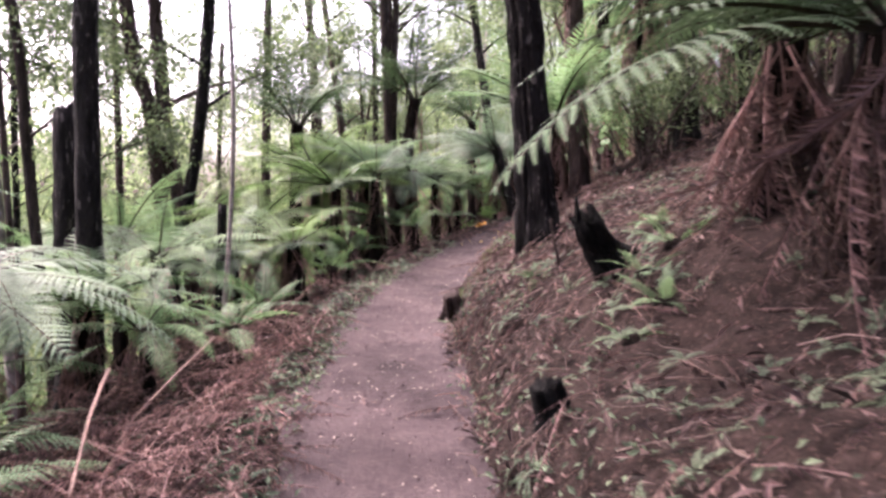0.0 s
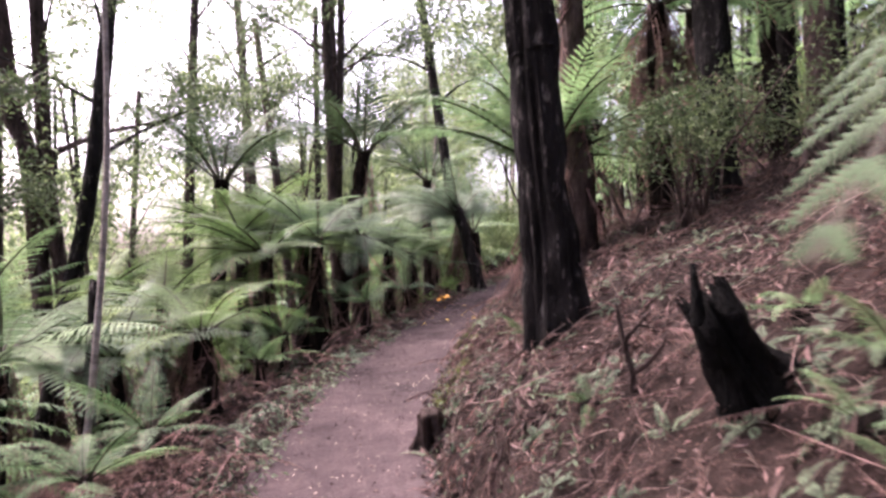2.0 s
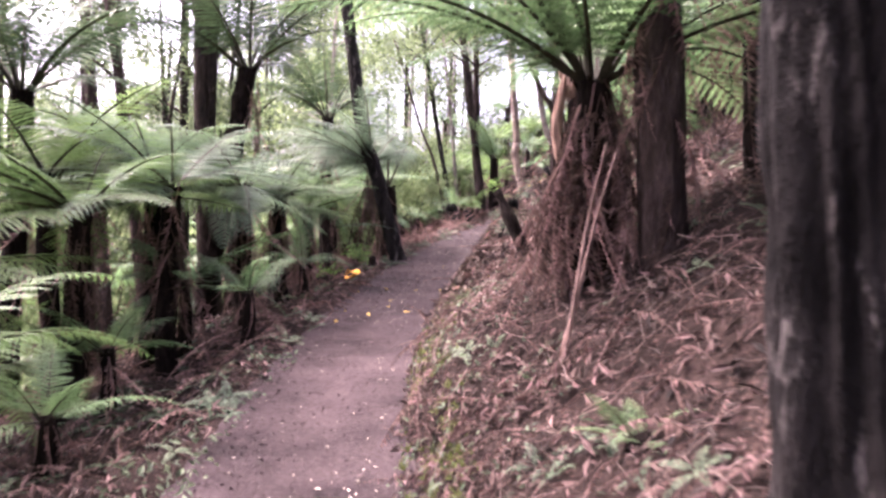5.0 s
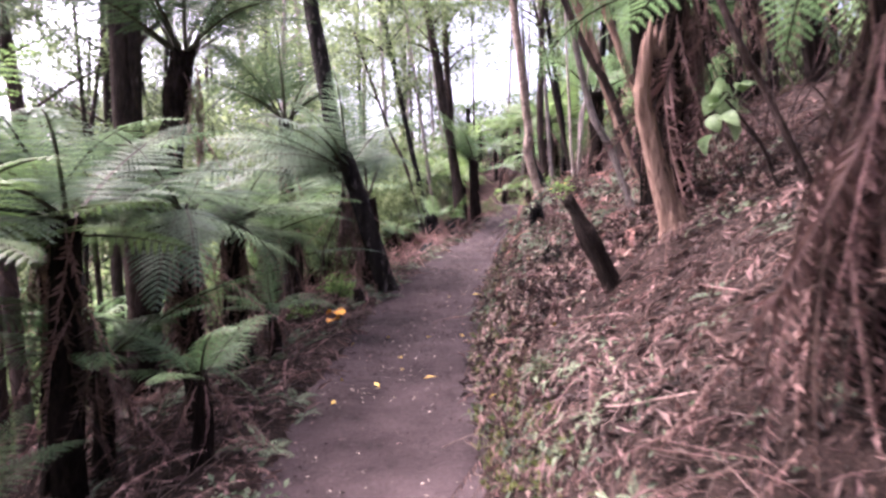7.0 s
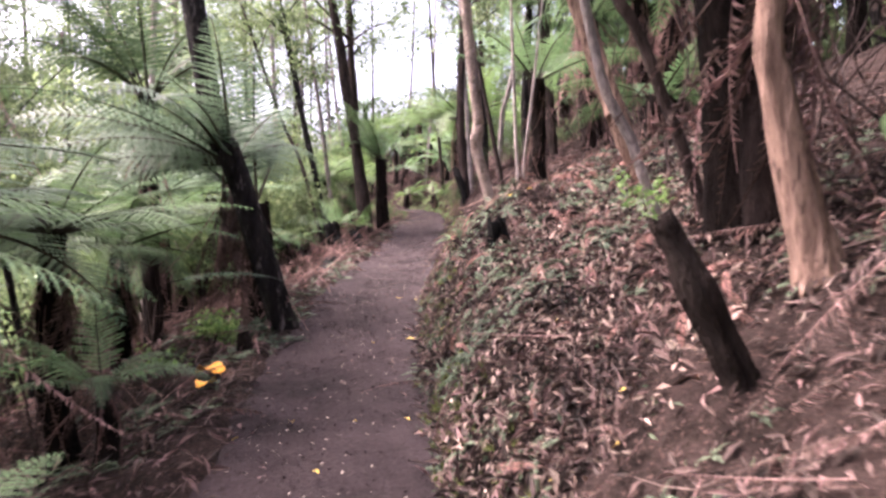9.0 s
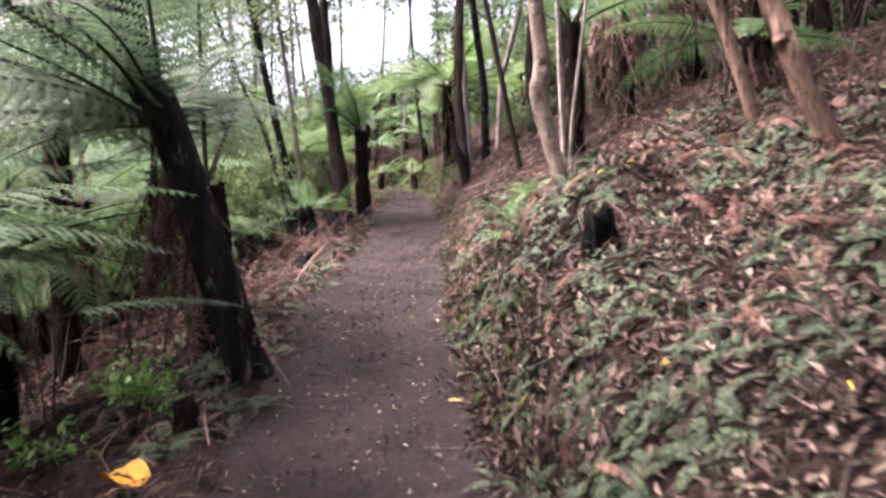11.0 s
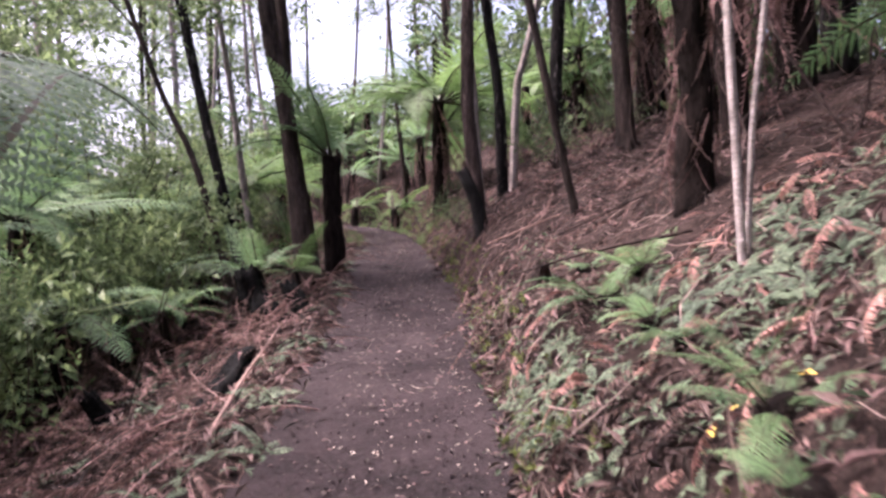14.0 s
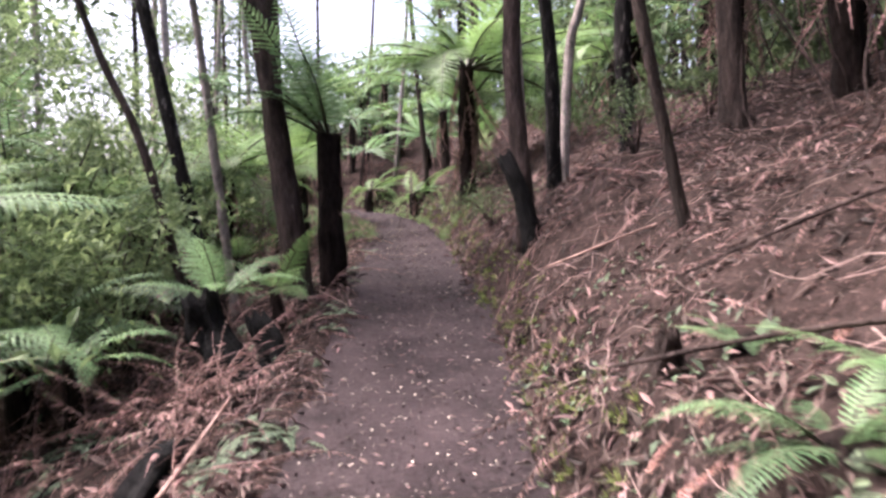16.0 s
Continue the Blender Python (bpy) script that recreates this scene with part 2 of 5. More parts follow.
def mesh_of(name, v, f, material, smooth=False):
    v, f = np.asarray(v, np.float32), np.asarray(f, np.int32)
    me = bpy.data.meshes.new(name)
    me.vertices.add(len(v)), me.loops.add(f.size), me.polygons.add(len(f))
    me.vertices.foreach_set("co", v.ravel())
    me.loops.foreach_set("vertex_index", f.ravel())
    me.polygons.foreach_set("loop_start", np.arange(0, f.size, f.shape[1], dtype=np.int32))
    me.update(calc_edges=True)
    me.polygons.foreach_set("use_smooth", np.full(len(f), smooth))
    me.materials.append(material)
    return me


def part(name, me, parent, m=None, label=""):
    ob = new(name, me)
    ob.parent = parent
    if m is not None:
        ob.matrix_basis = m
    return tagged(ob, label)


def thing(name, x, y, z, label, category, group="", kind=""):
    ob = new(name)
    ob.location = (x, y, z)
    ob.empty_display_size = 0.2
    return tagged(ob, label, category, group, kind)


def joined(pieces):
    """Joins (vertices, faces) pairs."""
    vs, fs, n = [], [], 0
    for v, f in pieces:
        vs.append(np.asarray(v, float)), fs.append(np.asarray(f) + n)
        n += len(v)
    return np.concatenate(vs), np.concatenate(fs)


def scattered(shape, mats):
    """Many copies of one (vertices, faces) shape, at an (n, 4, 4) array of poses, as one."""
    v, f = shape
    w = np.einsum("nij,kj->nki", mats[:, :3, :3], v) + mats[:, None, :3, 3]
    return w.reshape(-1, 3), (f[None] + (np.arange(len(mats)) * len(v))[:, None, None]).reshape(-1, f.shape[1])


def curve_through(pts, step):
    """Catmull-Rom line through points, about step apart."""
    p = np.asarray(pts, float)
    e = np.concatenate(([2 * p[0] - p[1]], p, [2 * p[-1] - p[-2]]))
    out = []
    for i in range(1, len(e) - 2):
        n = max(2, int(np.linalg.norm(e[i + 1] - e[i]) / step))
        t = np.linspace(0, 1, n, endpoint=False)[:, None]
        a, b, c, d = e[i - 1], e[i], e[i + 1], e[i + 2]
        out.append(0.5 * (2 * b + (c - a) * t + (2 * a - 5 * b + 4 * c - d) * t ** 2 + (3 * b - a - 3 * c + d) * t ** 3))
    out.append(p[-1:])
    return np.concatenate(out)


def tube(pts, r0, r1, sides=10, step=0.15, rough=0.0, ridges=0.0, flare=0.0, broken=0.0):
    """A tapered trunk, limb or stick. rough: lumps; ridges: furrows along it; flare: how far the foot widens; broken: a jagged top."""
    c = curve_through(pts, step)
    n = len(c)
    t = np.gradient(c, axis=0)
    t /= np.linalg.norm(t, axis=1)[:, None]
    ref = [[1.0, 0.0, 0.0]] if abs(c[-1, 2] - c[0, 2]) > 0.6 * np.linalg.norm(c[-1] - c[0]) else [[0.0, 0.0, 1.0]]
    a = np.cross(t, ref)
    a /= np.linalg.norm(a, axis=1)[:, None]
    b = np.cross(t, a)
    u = np.concatenate(([0], np.cumsum(np.linalg.norm(np.diff(c, axis=0), axis=1))))
    ang = np.linspace(0, 2 * math.pi, sides, endpoint=False)
    rad = (r0 + (r1 - r0) * u / u[-1])[:, None] * np.ones((1, sides))
    seed = float(rng.random() * 50)
    if flare:
        lobes = 1 + 0.5 * np.sin(3 * ang + seed)[None]
        rad *= 1 + flare * np.exp(-u / (2.2 * r0))[:, None] * lobes
    if rough or ridges:
        rad *= 1 + rough * vnoise(ang[None] * 1.6 + 9, u[:, None] * 5 + seed, 1.0, seed) + ridges * vnoise(ang[None] * 5 + seed, u[:, None] * 1.3, 1.0, seed + 3)
    v = c[:, None] + rad[:, :, None] * (np.cos(ang)[None, :, None] * a[:, None] + np.sin(ang)[None, :, None] * b[:, None])
    if broken:
        v[-1] += t[-1] * (rng.random((sides, 1)) * broken)
    v = v.reshape(-1, 3)
    i, j = np.meshgrid(np.arange(n - 1), np.arange(sides), indexing="ij")
    k = (j + 1) % sides
    q = np.stack([i * sides + j, i * sides + k, (i + 1) * sides + k, (i + 1) * sides + j], -1).reshape(-1, 4)
    f = np.concatenate((q[:, [0, 1, 2]], q[:, [0, 2, 3]]))
    ends = np.stack((c[0], c[-1] - t[-1] * broken * 0.3))
    s = np.arange(sides)
    lo = np.stack([np.full(sides, n * sides), (s + 1) % sides, s], -1)
    hi = np.stack([np.full(sides, n * sides + 1), (n - 1) * sides + s, (n - 1) * sides + (s + 1) % sides], -1)
    return np.concatenate((v, ends)), np.concatenate((f, lo, hi))


def frond_shape(pairs, teeth, bend, width, droop=0.25, ragged=0.0, seed=1, stalk=0.1):
    """A fern frond of length 1 along +y that arches down: a midrib and pairs of leaflets; teeth: small lobes on each side of a leaflet."""
    r = np.random.default_rng(seed)
    sway = ragged * r.choice((-1, 1)) * 0.3
    us = np.linspace(0, 1, 40)
    ang = -bend * us ** 1.3
    y, z = np.concatenate(([0], np.cumsum(np.cos(ang[1:]) / 39))), np.concatenate(([0], np.cumsum(np.sin(ang[1:]) / 39)))
    pieces = []
    rib = []
    for u in np.linspace(0, 1, 12):
        w = (0.009 if not ragged else 0.0035) * (1 - u) + 0.0015
        cy, cz = np.interp(u, us, y), np.interp(u, us, z)
        sx = sway * u * u
        rib += [(sx - w, cy, cz), (sx + w, cy, cz), (sx, cy, cz - 1.4 * w)]
    rf = []
    for i in range(11):
        for j in range(3):
            a, b, c, d = 3 * i + j, 3 * i + (j + 1) % 3, 3 * i + 3 + (j + 1) % 3, 3 * i + 3 + j
            rf += [(a, b, c), (a, c, d)]
    pieces.append((np.array(rib), np.array(rf)))
    gap = (1 - stalk) / pairs
    for i in range(pairs):
        u = stalk + (i + 0.5) * gap
        f = (u - stalk) / (1 - stalk)
        size = width * min(1.0, 0.45 + 2.6 * f) * (1 - f) ** 0.62
        e = np.interp(u, us, ang)
        base = np.array((sway * u * u, np.interp(u, us, y), np.interp(u, us, z)))
        ahead, up = np.array((0, math.cos(e), math.sin(e))), np.array((0, -math.sin(e), math.cos(e)))
        for side in (-1, 1):
            if ragged and r.random() < 0.3 * ragged:
                continue
            lean = 0.3 + 0.45 * f + ragged * r.normal(0.95, 0.4) + r.normal(0, 0.04)
            d = np.array((side * math.cos(lean), 0, 0)) + ahead * math.sin(lean)
            dr = droop + r.normal(0, 0.05) + ragged * r.normal(0.1, 0.35)
            across = np.cross(d, up)
            l = size * (1 - 0.5 * ragged * r.random())
            half = gap * (0.62 if teeth else 0.5) * (1 - 0.45 * ragged) * (0.35 + 0.65 * (1 - f) ** 0.4)

            def on(v):
                return base + d * l * v - up * l * dr * v * v
            if teeth:
                vs, fs = [], []
                for k in range(teeth):
                    v0, v1 = (k + 0.05) / teeth, (k + 1.0) / teeth
                    w = half * (1 - (k / teeth) ** 2 * 0.85)
                    for s in (-1, 1):
                        n0 = len(vs)
                        vs += [on(v0), on(v1), on(v1 + 0.25 / teeth) + across * s * w - up * 0.15 * w]
                        fs.append((n0, n0 + 1, n0 + 2))
                pieces.append((np.array(vs), np.array(fs)))
            else:
                p0, p1, p2 = on(0.02), on(0.4), on(1.0)
                if ragged:
                    pieces.append((np.array((p0, p1 + across * half, p2, p1 - across * half)), np.array(((0, 1, 2), (0, 2, 3)))))
                else:
                    pieces.append((np.array((p0, p1 + across * half - up * 0.3 * half, p2, p1 - across * half - up * 0.3 * half, p1)), np.array(((0, 1, 4), (1, 2, 4), (2, 3, 4), (3, 0, 4)))))
    return joined(pieces)


def leaf_shape(length=1.0, wide=0.42, fold=0.12):
    l, w = length, wide * length
    v = np.array(((0, 0, 0), (-w * 0.5, l * 0.45, fold * l), (0, l, -0.05 * l), (w * 0.5, l * 0.45, fold * l), (0, l * 0.5, 0)))
    return v, np.array(((0, 4, 1), (1, 4, 2), (0, 3, 4), (3, 2, 4)))


def broad_leaf(wide=0.6, curl=0.2, wave=0.03):
    """A broad leaf of length 1 with a midrib fold, a pointed tip and a curled, wavy edge."""
    v, f = [], []
    rows = 9
    for i in range(rows):
        u = i / (rows - 1)
        half = 0.5 * wide * max(0.0, math.sin(math.pi * u ** 0.8)) ** 0.75
        for j in (-1, -0.5, 0, 0.5, 1):
            v.append((j * half, u, 0.16 * abs(j) * half * 2 - curl * (u - 0.4) ** 2 + wave * math.sin(9 * u + 3 * j) * abs(j)))
    for i in range(rows - 1):
        for j in range(4):
            a = i * 5 + j
            f += [(a, a + 1, a + 6), (a, a + 6, a + 5)]
    return np.array(v), np.array(f)


def turns(n, tip=3.2):
    """n random turns as 3 x 3 matrices; tip: how far from lying flat."""
    yaw, a, b = rng.random(n) * 2 * math.pi, (rng.random(n) - 0.5) * tip, (rng.random(n) - 0.5) * tip
    cz, sz, ca, sa, cb, sb, o, i = np.cos(yaw), np.sin(yaw), np.cos(a), np.sin(a), np.cos(b), np.sin(b), np.zeros(n), np.ones(n)
    rz = np.stack([cz, -sz, o, sz, cz, o, o, o, i], -1).reshape(-1, 3, 3)
    rx = np.stack([i, o, o, o, ca, -sa, o, sa, ca], -1).reshape(-1, 3, 3)
    ry = np.stack([cb, o, sb, o, i, o, -sb, o, cb], -1).reshape(-1, 3, 3)
    return rz @ rx @ ry


def poses(places, turn, size):
    m = np.zeros((len(places), 4, 4))
    m[:, :3, :3] = turn * np.asarray(size).reshape(-1, 1, 1)
    m[:, :3, 3], m[:, 3, 3] = places, 1
    return m


def spray_shape(leaves, reach, size, flat=0.6):
    """A leafy end of a limb: twigs that fork from one point, with small leaves along them."""
    pieces, places = [], []
    for k in range(9):
        d = rng.normal(0, 1, 3) * (1, 1, flat) + (0, 0, 0.25)
        d /= np.linalg.norm(d)
        far = d * reach * (0.6 + 0.5 * rng.random())
        mid = far * 0.5 + rng.normal(0, 0.06 * reach, 3)
        pieces.append(tube([(0, 0, 0), mid, far], 0.012 * reach, 0.003 * reach, 3, 0.4 * reach))
        t = rng.random((leaves // 9, 1)) ** 0.7
        places.append(mid * (2 * t * (1 - t)) * 1.0 + far * t ** 2 + far * t * (1 - t) * 0.6 + rng.normal(0, 0.13 * reach, (leaves // 9, 3)))
    places = np.concatenate(places)
    pieces.append(scattered(leaf_shape(), poses(places, turns(len(places), 2.2), size * (0.6 + 0.8 * rng.random(len(places))))))
    return joined(pieces)


FROND_FINE = [frond_shape(26, 11, b, w, 0.2, 0, s) for b, w, s in ((0.95, 0.24, 1), (1.35, 0.22, 2), (0.6, 0.25, 3))]
FROND_VASE = [frond_shape(26, 11, b, w, 0.25, 0, s, 0.18) for b, w, s in ((0.95, 0.24, 11), (1.25, 0.22, 12), (0.7, 0.25, 13))]
FROND_PLAIN = [frond_shape(24, 0, b, w, 0.22, 0, s) for b, w, s in ((0.95, 0.24, 4), (1.35, 0.22, 5), (0.6, 0.25, 6))]
FROND_BROWN = [frond_shape(34, 0, b, w, 0.7, 0.75, s) for b, w, s in ((0.5, 0.105, 7), (0.9, 0.095, 8), (0.3, 0.08, 9))]
FROND_RUST = [frond_shape(18, 0, b, w, 0.5, 0.25, s, 0.05) for b, w, s in ((0.9, 0.2, 21), (1.3, 0.17, 22))]
STUB = tube([(0, 0, -0.02), (0, 0.004, 0.04), (0, 0.012, 0.085)], 0.011, 0.005, 4, 0.05)
MESHES = {}
RIB_FACES = 66


def frond_mesh(shapes, i, material):
    key = (id(shapes), i, material.name)
    if key not in MESHES:
        me = MESHES[key] = mesh_of("frond", *shapes[i], material)
        if shapes is not FROND_BROWN:
            me.materials.append(STALK)
            me.polygons.foreach_set("material_index", (np.arange(len(me.polygons)) < RIB_FACES).astype(np.int32))
    return MESHES[key]


def clear(ob, m):
    """Whether a frond at the pose m under ob keeps off the walker's way."""
    for u, sag in ((0.5, -0.06), (0.75, -0.2), (0.98, -0.38)):
        q = Vector(ob.location) + m @ Vector((0, u * 0.93, sag))
        d, z, _ = along([q.x], [q.y])
        if abs(d[0]) < 0.6 and q.z < z[0] + 2.3:
            return False
    return True


def tree_fern(x, y, top, r=0.12, n=13, length=1.4, fine=True, green=None, skirt=0, rise=(10, 50), foot=None, label="", group="tree ferns beside the track", dead_len=1.0, extra=(), vase=False, hang=0.3, level=False):
    """A tree fern: a fibrous trunk from foot to the crown at (x, y, top), green fronds and a skirt of hanging dead ones."""
    fx, fy = foot or (x + rng.normal(0, 0.06), y + rng.normal(0, 0.06))
    z0 = gz(fx, fy) - 0.12
    ob = thing("tree_fern", fx, fy, z0, label or "tree fern with a black fibrous trunk and arching green fronds", "tree fern", group)
    tip = np.array((x - fx, y - fy, top - z0))
    mid = tip * 0.5 + np.append(rng.normal(0, 0.03, 2), 0)
    part("trunk", mesh_of("trunk", *tube([(0, 0, 0), mid, tip], r, r * 0.85, 12, 0.07, 0.22, 0.2, 0.15), FIBRE, True), ob)
    if fine:
        n0 = int(30 + 40 * tip[2])
        u, az = rng.random(n0) ** 0.8, rng.random(n0) * 6.283
        spots = mid[None] * (2 * u * (1 - u))[:, None] * 2 * 0.5 + tip[None] * (u ** 2)[:, None] + tip[None] * (u * (1 - u))[:, None]
        spots = spots + np.stack([np.cos(az), np.sin(az), np.zeros(n0)], 1) * r * 0.8
        out = np.stack([np.cos(az), np.sin(az), 0.7 + 1.6 * rng.random(n0)], 1)
        out /= np.linalg.norm(out, axis=1)[:, None]
        side = np.stack([-np.sin(az), np.cos(az), np.zeros(n0)], 1)
        part("bark_stubble", mesh_of("bark_stubble", *scattered(STUB, poses(spots, np.stack([side, np.cross(out, side), out], -1), 0.3 + 0.5 * rng.random(n0))), FIBRE), ob, None, "short broken black frond stubs")["kind"] = "stuff"
    green = green or FROND
    base = rng.random() * 360
    for k in range(n):
        inner = k / max(1, n - 1)
        e = rise[0] + (rise[1] - rise[0]) * inner + rng.normal(0, 7)
        s = length * (0.85 + 0.3 * rng.random())
        m = pose(*tip, 0, 0, base + k * 137.5 + rng.normal(0, 10)) @ pose(0, r * 0.5, 0, e, rng.normal(0, 10), 0) @ Matrix.Scale(s, 4)
        if clear(ob, m):
            part("frond", frond_mesh(FROND_VASE if vase else FROND_FINE if fine else FROND_PLAIN, (0, 2, 2)[int(rng.integers(3))] if level else int(rng.integers(3)), green), ob, m)
    for az, e, s, *roll in extra:
        part("frond", frond_mesh(FROND_FINE, 0, green), ob, pose(*tip, 0, 0, az) @ pose(0, r * 0.5, 0, e, sum(roll), 0) @ Matrix.Scale(s, 4))
    flare = 25 if skirt >= 60 else 16
    hung = []
    for k in range(skirt):
        s = dead_len * (0.7 + 0.5 * rng.random())
        drop = -hang * rng.random() * tip[2]
        m = pose(tip[0], tip[1], tip[2] + drop, 0, 0, rng.random() * 360) @ pose(0, r * 0.9, 0, -90 + flare * rng.random(), rng.normal(0, 14), 0) @ Matrix.Scale(s, 4)
        if fine:
            part("dead_frond", frond_mesh(FROND_BROWN, int(rng.integers(3)), FROND_DEAD), ob, m, "brown dry hanging frond")
        else:
            v, f = FROND_BROWN[k % 3]
            hung.append((v @ np.array(m)[:3, :3].T + np.array(m)[:3, 3], f))
    if hung:
        part("dead_skirt", mesh_of("dead_skirt", *joined(hung), FROND_DEAD), ob, None, "skirt of brown dry hanging fronds")["kind"] = "stuff"
    return ob


def ground_fern(x, y, up, n=10, length=0.8, green=None, fine=True, dead=9, label=""):
    """A fern whose fronds rise from a short stock near the ground."""
    z = gz(x, y)
    ob = thing("fern", x, y, z - 0.05, label or "low green fern with arching fronds on the forest floor", "fern", "ferns on the forest floor")
    part("stock", mesh_of("stock", *tube([(0, 0, 0), (0.02, 0, up * 0.6), (0, 0.02, up + 0.05)], 0.07, 0.045, 9, 0.06, 0.3, 0.2, 0.15), FIBRE, True), ob)
    base = rng.random() * 360
    for k in range(n):
        e = 15 + 45 * k / n + rng.normal(0, 8)
        m = pose(0, 0, up + 0.03, 0, 0, base + k * 137.5 + rng.normal(0, 12)) @ pose(0, 0.03, 0, e, rng.normal(0, 10), 0) @ Matrix.Scale(length * (0.75 + 0.4 * rng.random()), 4)
        if clear(ob, m):
            part("frond", frond_mesh(FROND_FINE if fine else FROND_PLAIN, int(rng.integers(3)), green or FROND), ob, m)
    for k in range(dead):
        m = pose(0, 0, up, 0, 0, rng.random() * 360) @ pose(0, 0.05, 0, -40 - 35 * rng.random(), rng.normal(0, 20), 0) @ Matrix.Scale(length * (0.5 + 0.4 * rng.random()), 4)
        part("dead_frond", frond_mesh(FROND_BROWN, int(rng.integers(3)), FROND_DEAD), ob, m, "brown dry drooping frond")
    return ob


SPRAYS = {}


def spray_mesh(kind, i):
    if (kind, i) not in SPRAYS:
        leaves, reach, size, material = {"dark": (560, 0.9, 0.08, LEAF), "light": (480, 0.9, 0.085, LEAF_LIGHT), "shrub": (150, 0.5, 0.078, LEAF_LIGHT), "bright": (90, 0.28, 0.075, LEAF_BRIGHT), "dull": (170, 0.5, 0.05, LEAF)}[kind]
        SPRAYS[kind, i] = mesh_of("foliage", *spray_shape(leaves, reach, size), material)
    return SPRAYS[kind, i]


def tree(pts, r0, r1, bark, label, sides=12, ridges=0.15, rough=0.12, flare=0.22, sprays=5, kind="dark", low=3.6, spread=1.2, scale=1.0, broken=0.0, name="tree", category="tree", group="", step=0.12):
    """A tree: a trunk through the given places, limbs from its upper part and leafy sprays at their ends."""
    p = np.array(pts, float)
    ob = thing(name, *p[0], label, category, group)
    p = p - p[0]
    part("trunk", mesh_of("trunk", *tube(p, r0, r1, sides, step, rough, ridges, flare, broken), bark, True), ob)
    line = curve_through(p, 0.3)
    floor_low = p[-1][2] * 0.45
    upper = line[line[:, 2] > min(low, floor_low + 1)]
    for k in range(sprays):
        a = upper[int(len(upper) * (0.1 + 0.85 * k / max(1, sprays)))] if len(upper) else line[-1]
        az = k * 2.4 + rng.random()
        d = np.array((math.cos(az), math.sin(az), 0.35 + 0.5 * rng.random())) * spread * (0.7 + 0.6 * rng.random())
        limb = part("limb", mesh_of("limb", *tube([a, a + d * 0.5 + (0, 0, 0.1), a + d], max(0.012, r1 * 0.4), 0.008, 6, 0.3, 0.1), bark, True), ob)
        m = pose(*(a + d), rng.normal(0, 15), rng.normal(0, 15), rng.random() * 360) @ Matrix.Scale(scale * (0.8 + 0.5 * rng.random()), 4)
        part("foliage", spray_mesh(kind, int(rng.integers(4))), limb, m)
    return ob


# the ground: one sheet, fine beside the track and coarse out to the horizon
def axis(lo, hi, step, reach, grow=1.28):
    out, s, v = [], step, hi
    while v < reach:
        s *= grow
        v += s
        out.append(v)
    down, s, v = [], step, lo
    while v > -reach:
        s *= grow
        v -= s
        down.append(v)
    return np.array(down[::-1] + list(np.arange(lo, hi + 1e-6, step)) + out)


gx, gy = axis(-4.5, 12.0, 0.09, 600), axis(1.5, 36.0, 0.09, 600)
mx, my = np.meshgrid(gx, gy, indexing="ij")
v = np.stack([mx.ravel(), my.ravel(), ground_height(mx.ravel(), my.ravel())], 1)
i, j = np.meshgrid(np.arange(len(gx) - 1), np.arange(len(gy) - 1), indexing="ij")
w = len(gy)
ground = new("ground", mesh_of("ground", v, np.stack([i * w + j, (i + 1) * w + j, (i + 1) * w + j + 1, i * w + j + 1], -1).reshape(-1, 4), DUFF, True))
tagged(ground, "forest floor of brown leaf mould on a sloping hillside", "ground", kind="structure")

# the trodden track
ds = np.linspace(-0.85, 0.85, 31)
side = np.stack([TANG[:, 1], -TANG[:, 0]], 1)
tx = LINE[:, None, 0] + side[:, None, 0] * ds
ty = LINE[:, None, 1] + side[:, None, 1] * ds
edge = np.interp(ds, [-0.85, -0.72, -0.6, -0.4, 0, 0.45, 0.63, 0.75, 0.85], [-0.16, -0.03, 0.0, 0.0, -0.01, 0.0, 0.0, -0.03, -0.16])
tz = LINE[:, None, 2] + edge[None] + 0.012 * vnoise(tx, ty, 0.35, 8) + 0.006 * vnoise(tx, ty, 0.12, 9)
v = np.stack([tx.ravel(), ty.ravel(), tz.ravel()], 1)
i, j = np.meshgrid(np.arange(len(LINE) - 1), np.arange(len(ds) - 1), indexing="ij")
w = len(ds)
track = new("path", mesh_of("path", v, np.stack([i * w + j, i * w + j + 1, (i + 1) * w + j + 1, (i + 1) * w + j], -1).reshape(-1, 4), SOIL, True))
tagged(track, "trodden dark brown earth walking track", "path", kind="structure")


def beside(y, d):
    k = int(np.argmin(np.abs(LINE[:, 1] - y) + (LINE[:, 0] < -3) * 50))
    return LINE[k, 0] + TANG[k, 1] * d, LINE[k, 1] - TANG[k, 0] * d


# ---- the named trunks, from the start of the walk onwards ----
BLACK = "tall tree with rough black bark on the bank"
tree([(0.96, 8.09, 1.05), (0.92, 8.13, 1.95), (0.88, 8.15, 2.52), (0.84, 8.18, 3.09), (0.79, 8.2, 3.65), (0.35, 8.39, 7.97)], 0.165, 0.13, BARK_BLACK, "large tree with rough black furrowed bark beside the track", 72, 0.3, 0.12, 0.42, 6, low=5, step=0.05)
tree([(3.18, 10.44, 2.2), (3.15, 10.48, 3.17), (3.11, 10.53, 4.27), (3.01, 10.67, 7.5)], 0.17, 0.14, BARK_BLACK, "thick shaggy dark-barked tree up the bank", 16, 0.3)
tree([(4.25, 10.5, 2.55), (4.27, 10.52, 3.2), (4.3, 10.56, 4.2), (4.3, 10.7, 7.4)], 0.15, 0.12, BARK_BROWN, "thick furrowed reddish brown tree up the bank", 18, 0.35, 0.12, 0.6)
SLIM = "slim dark-barked tree on the downhill side"
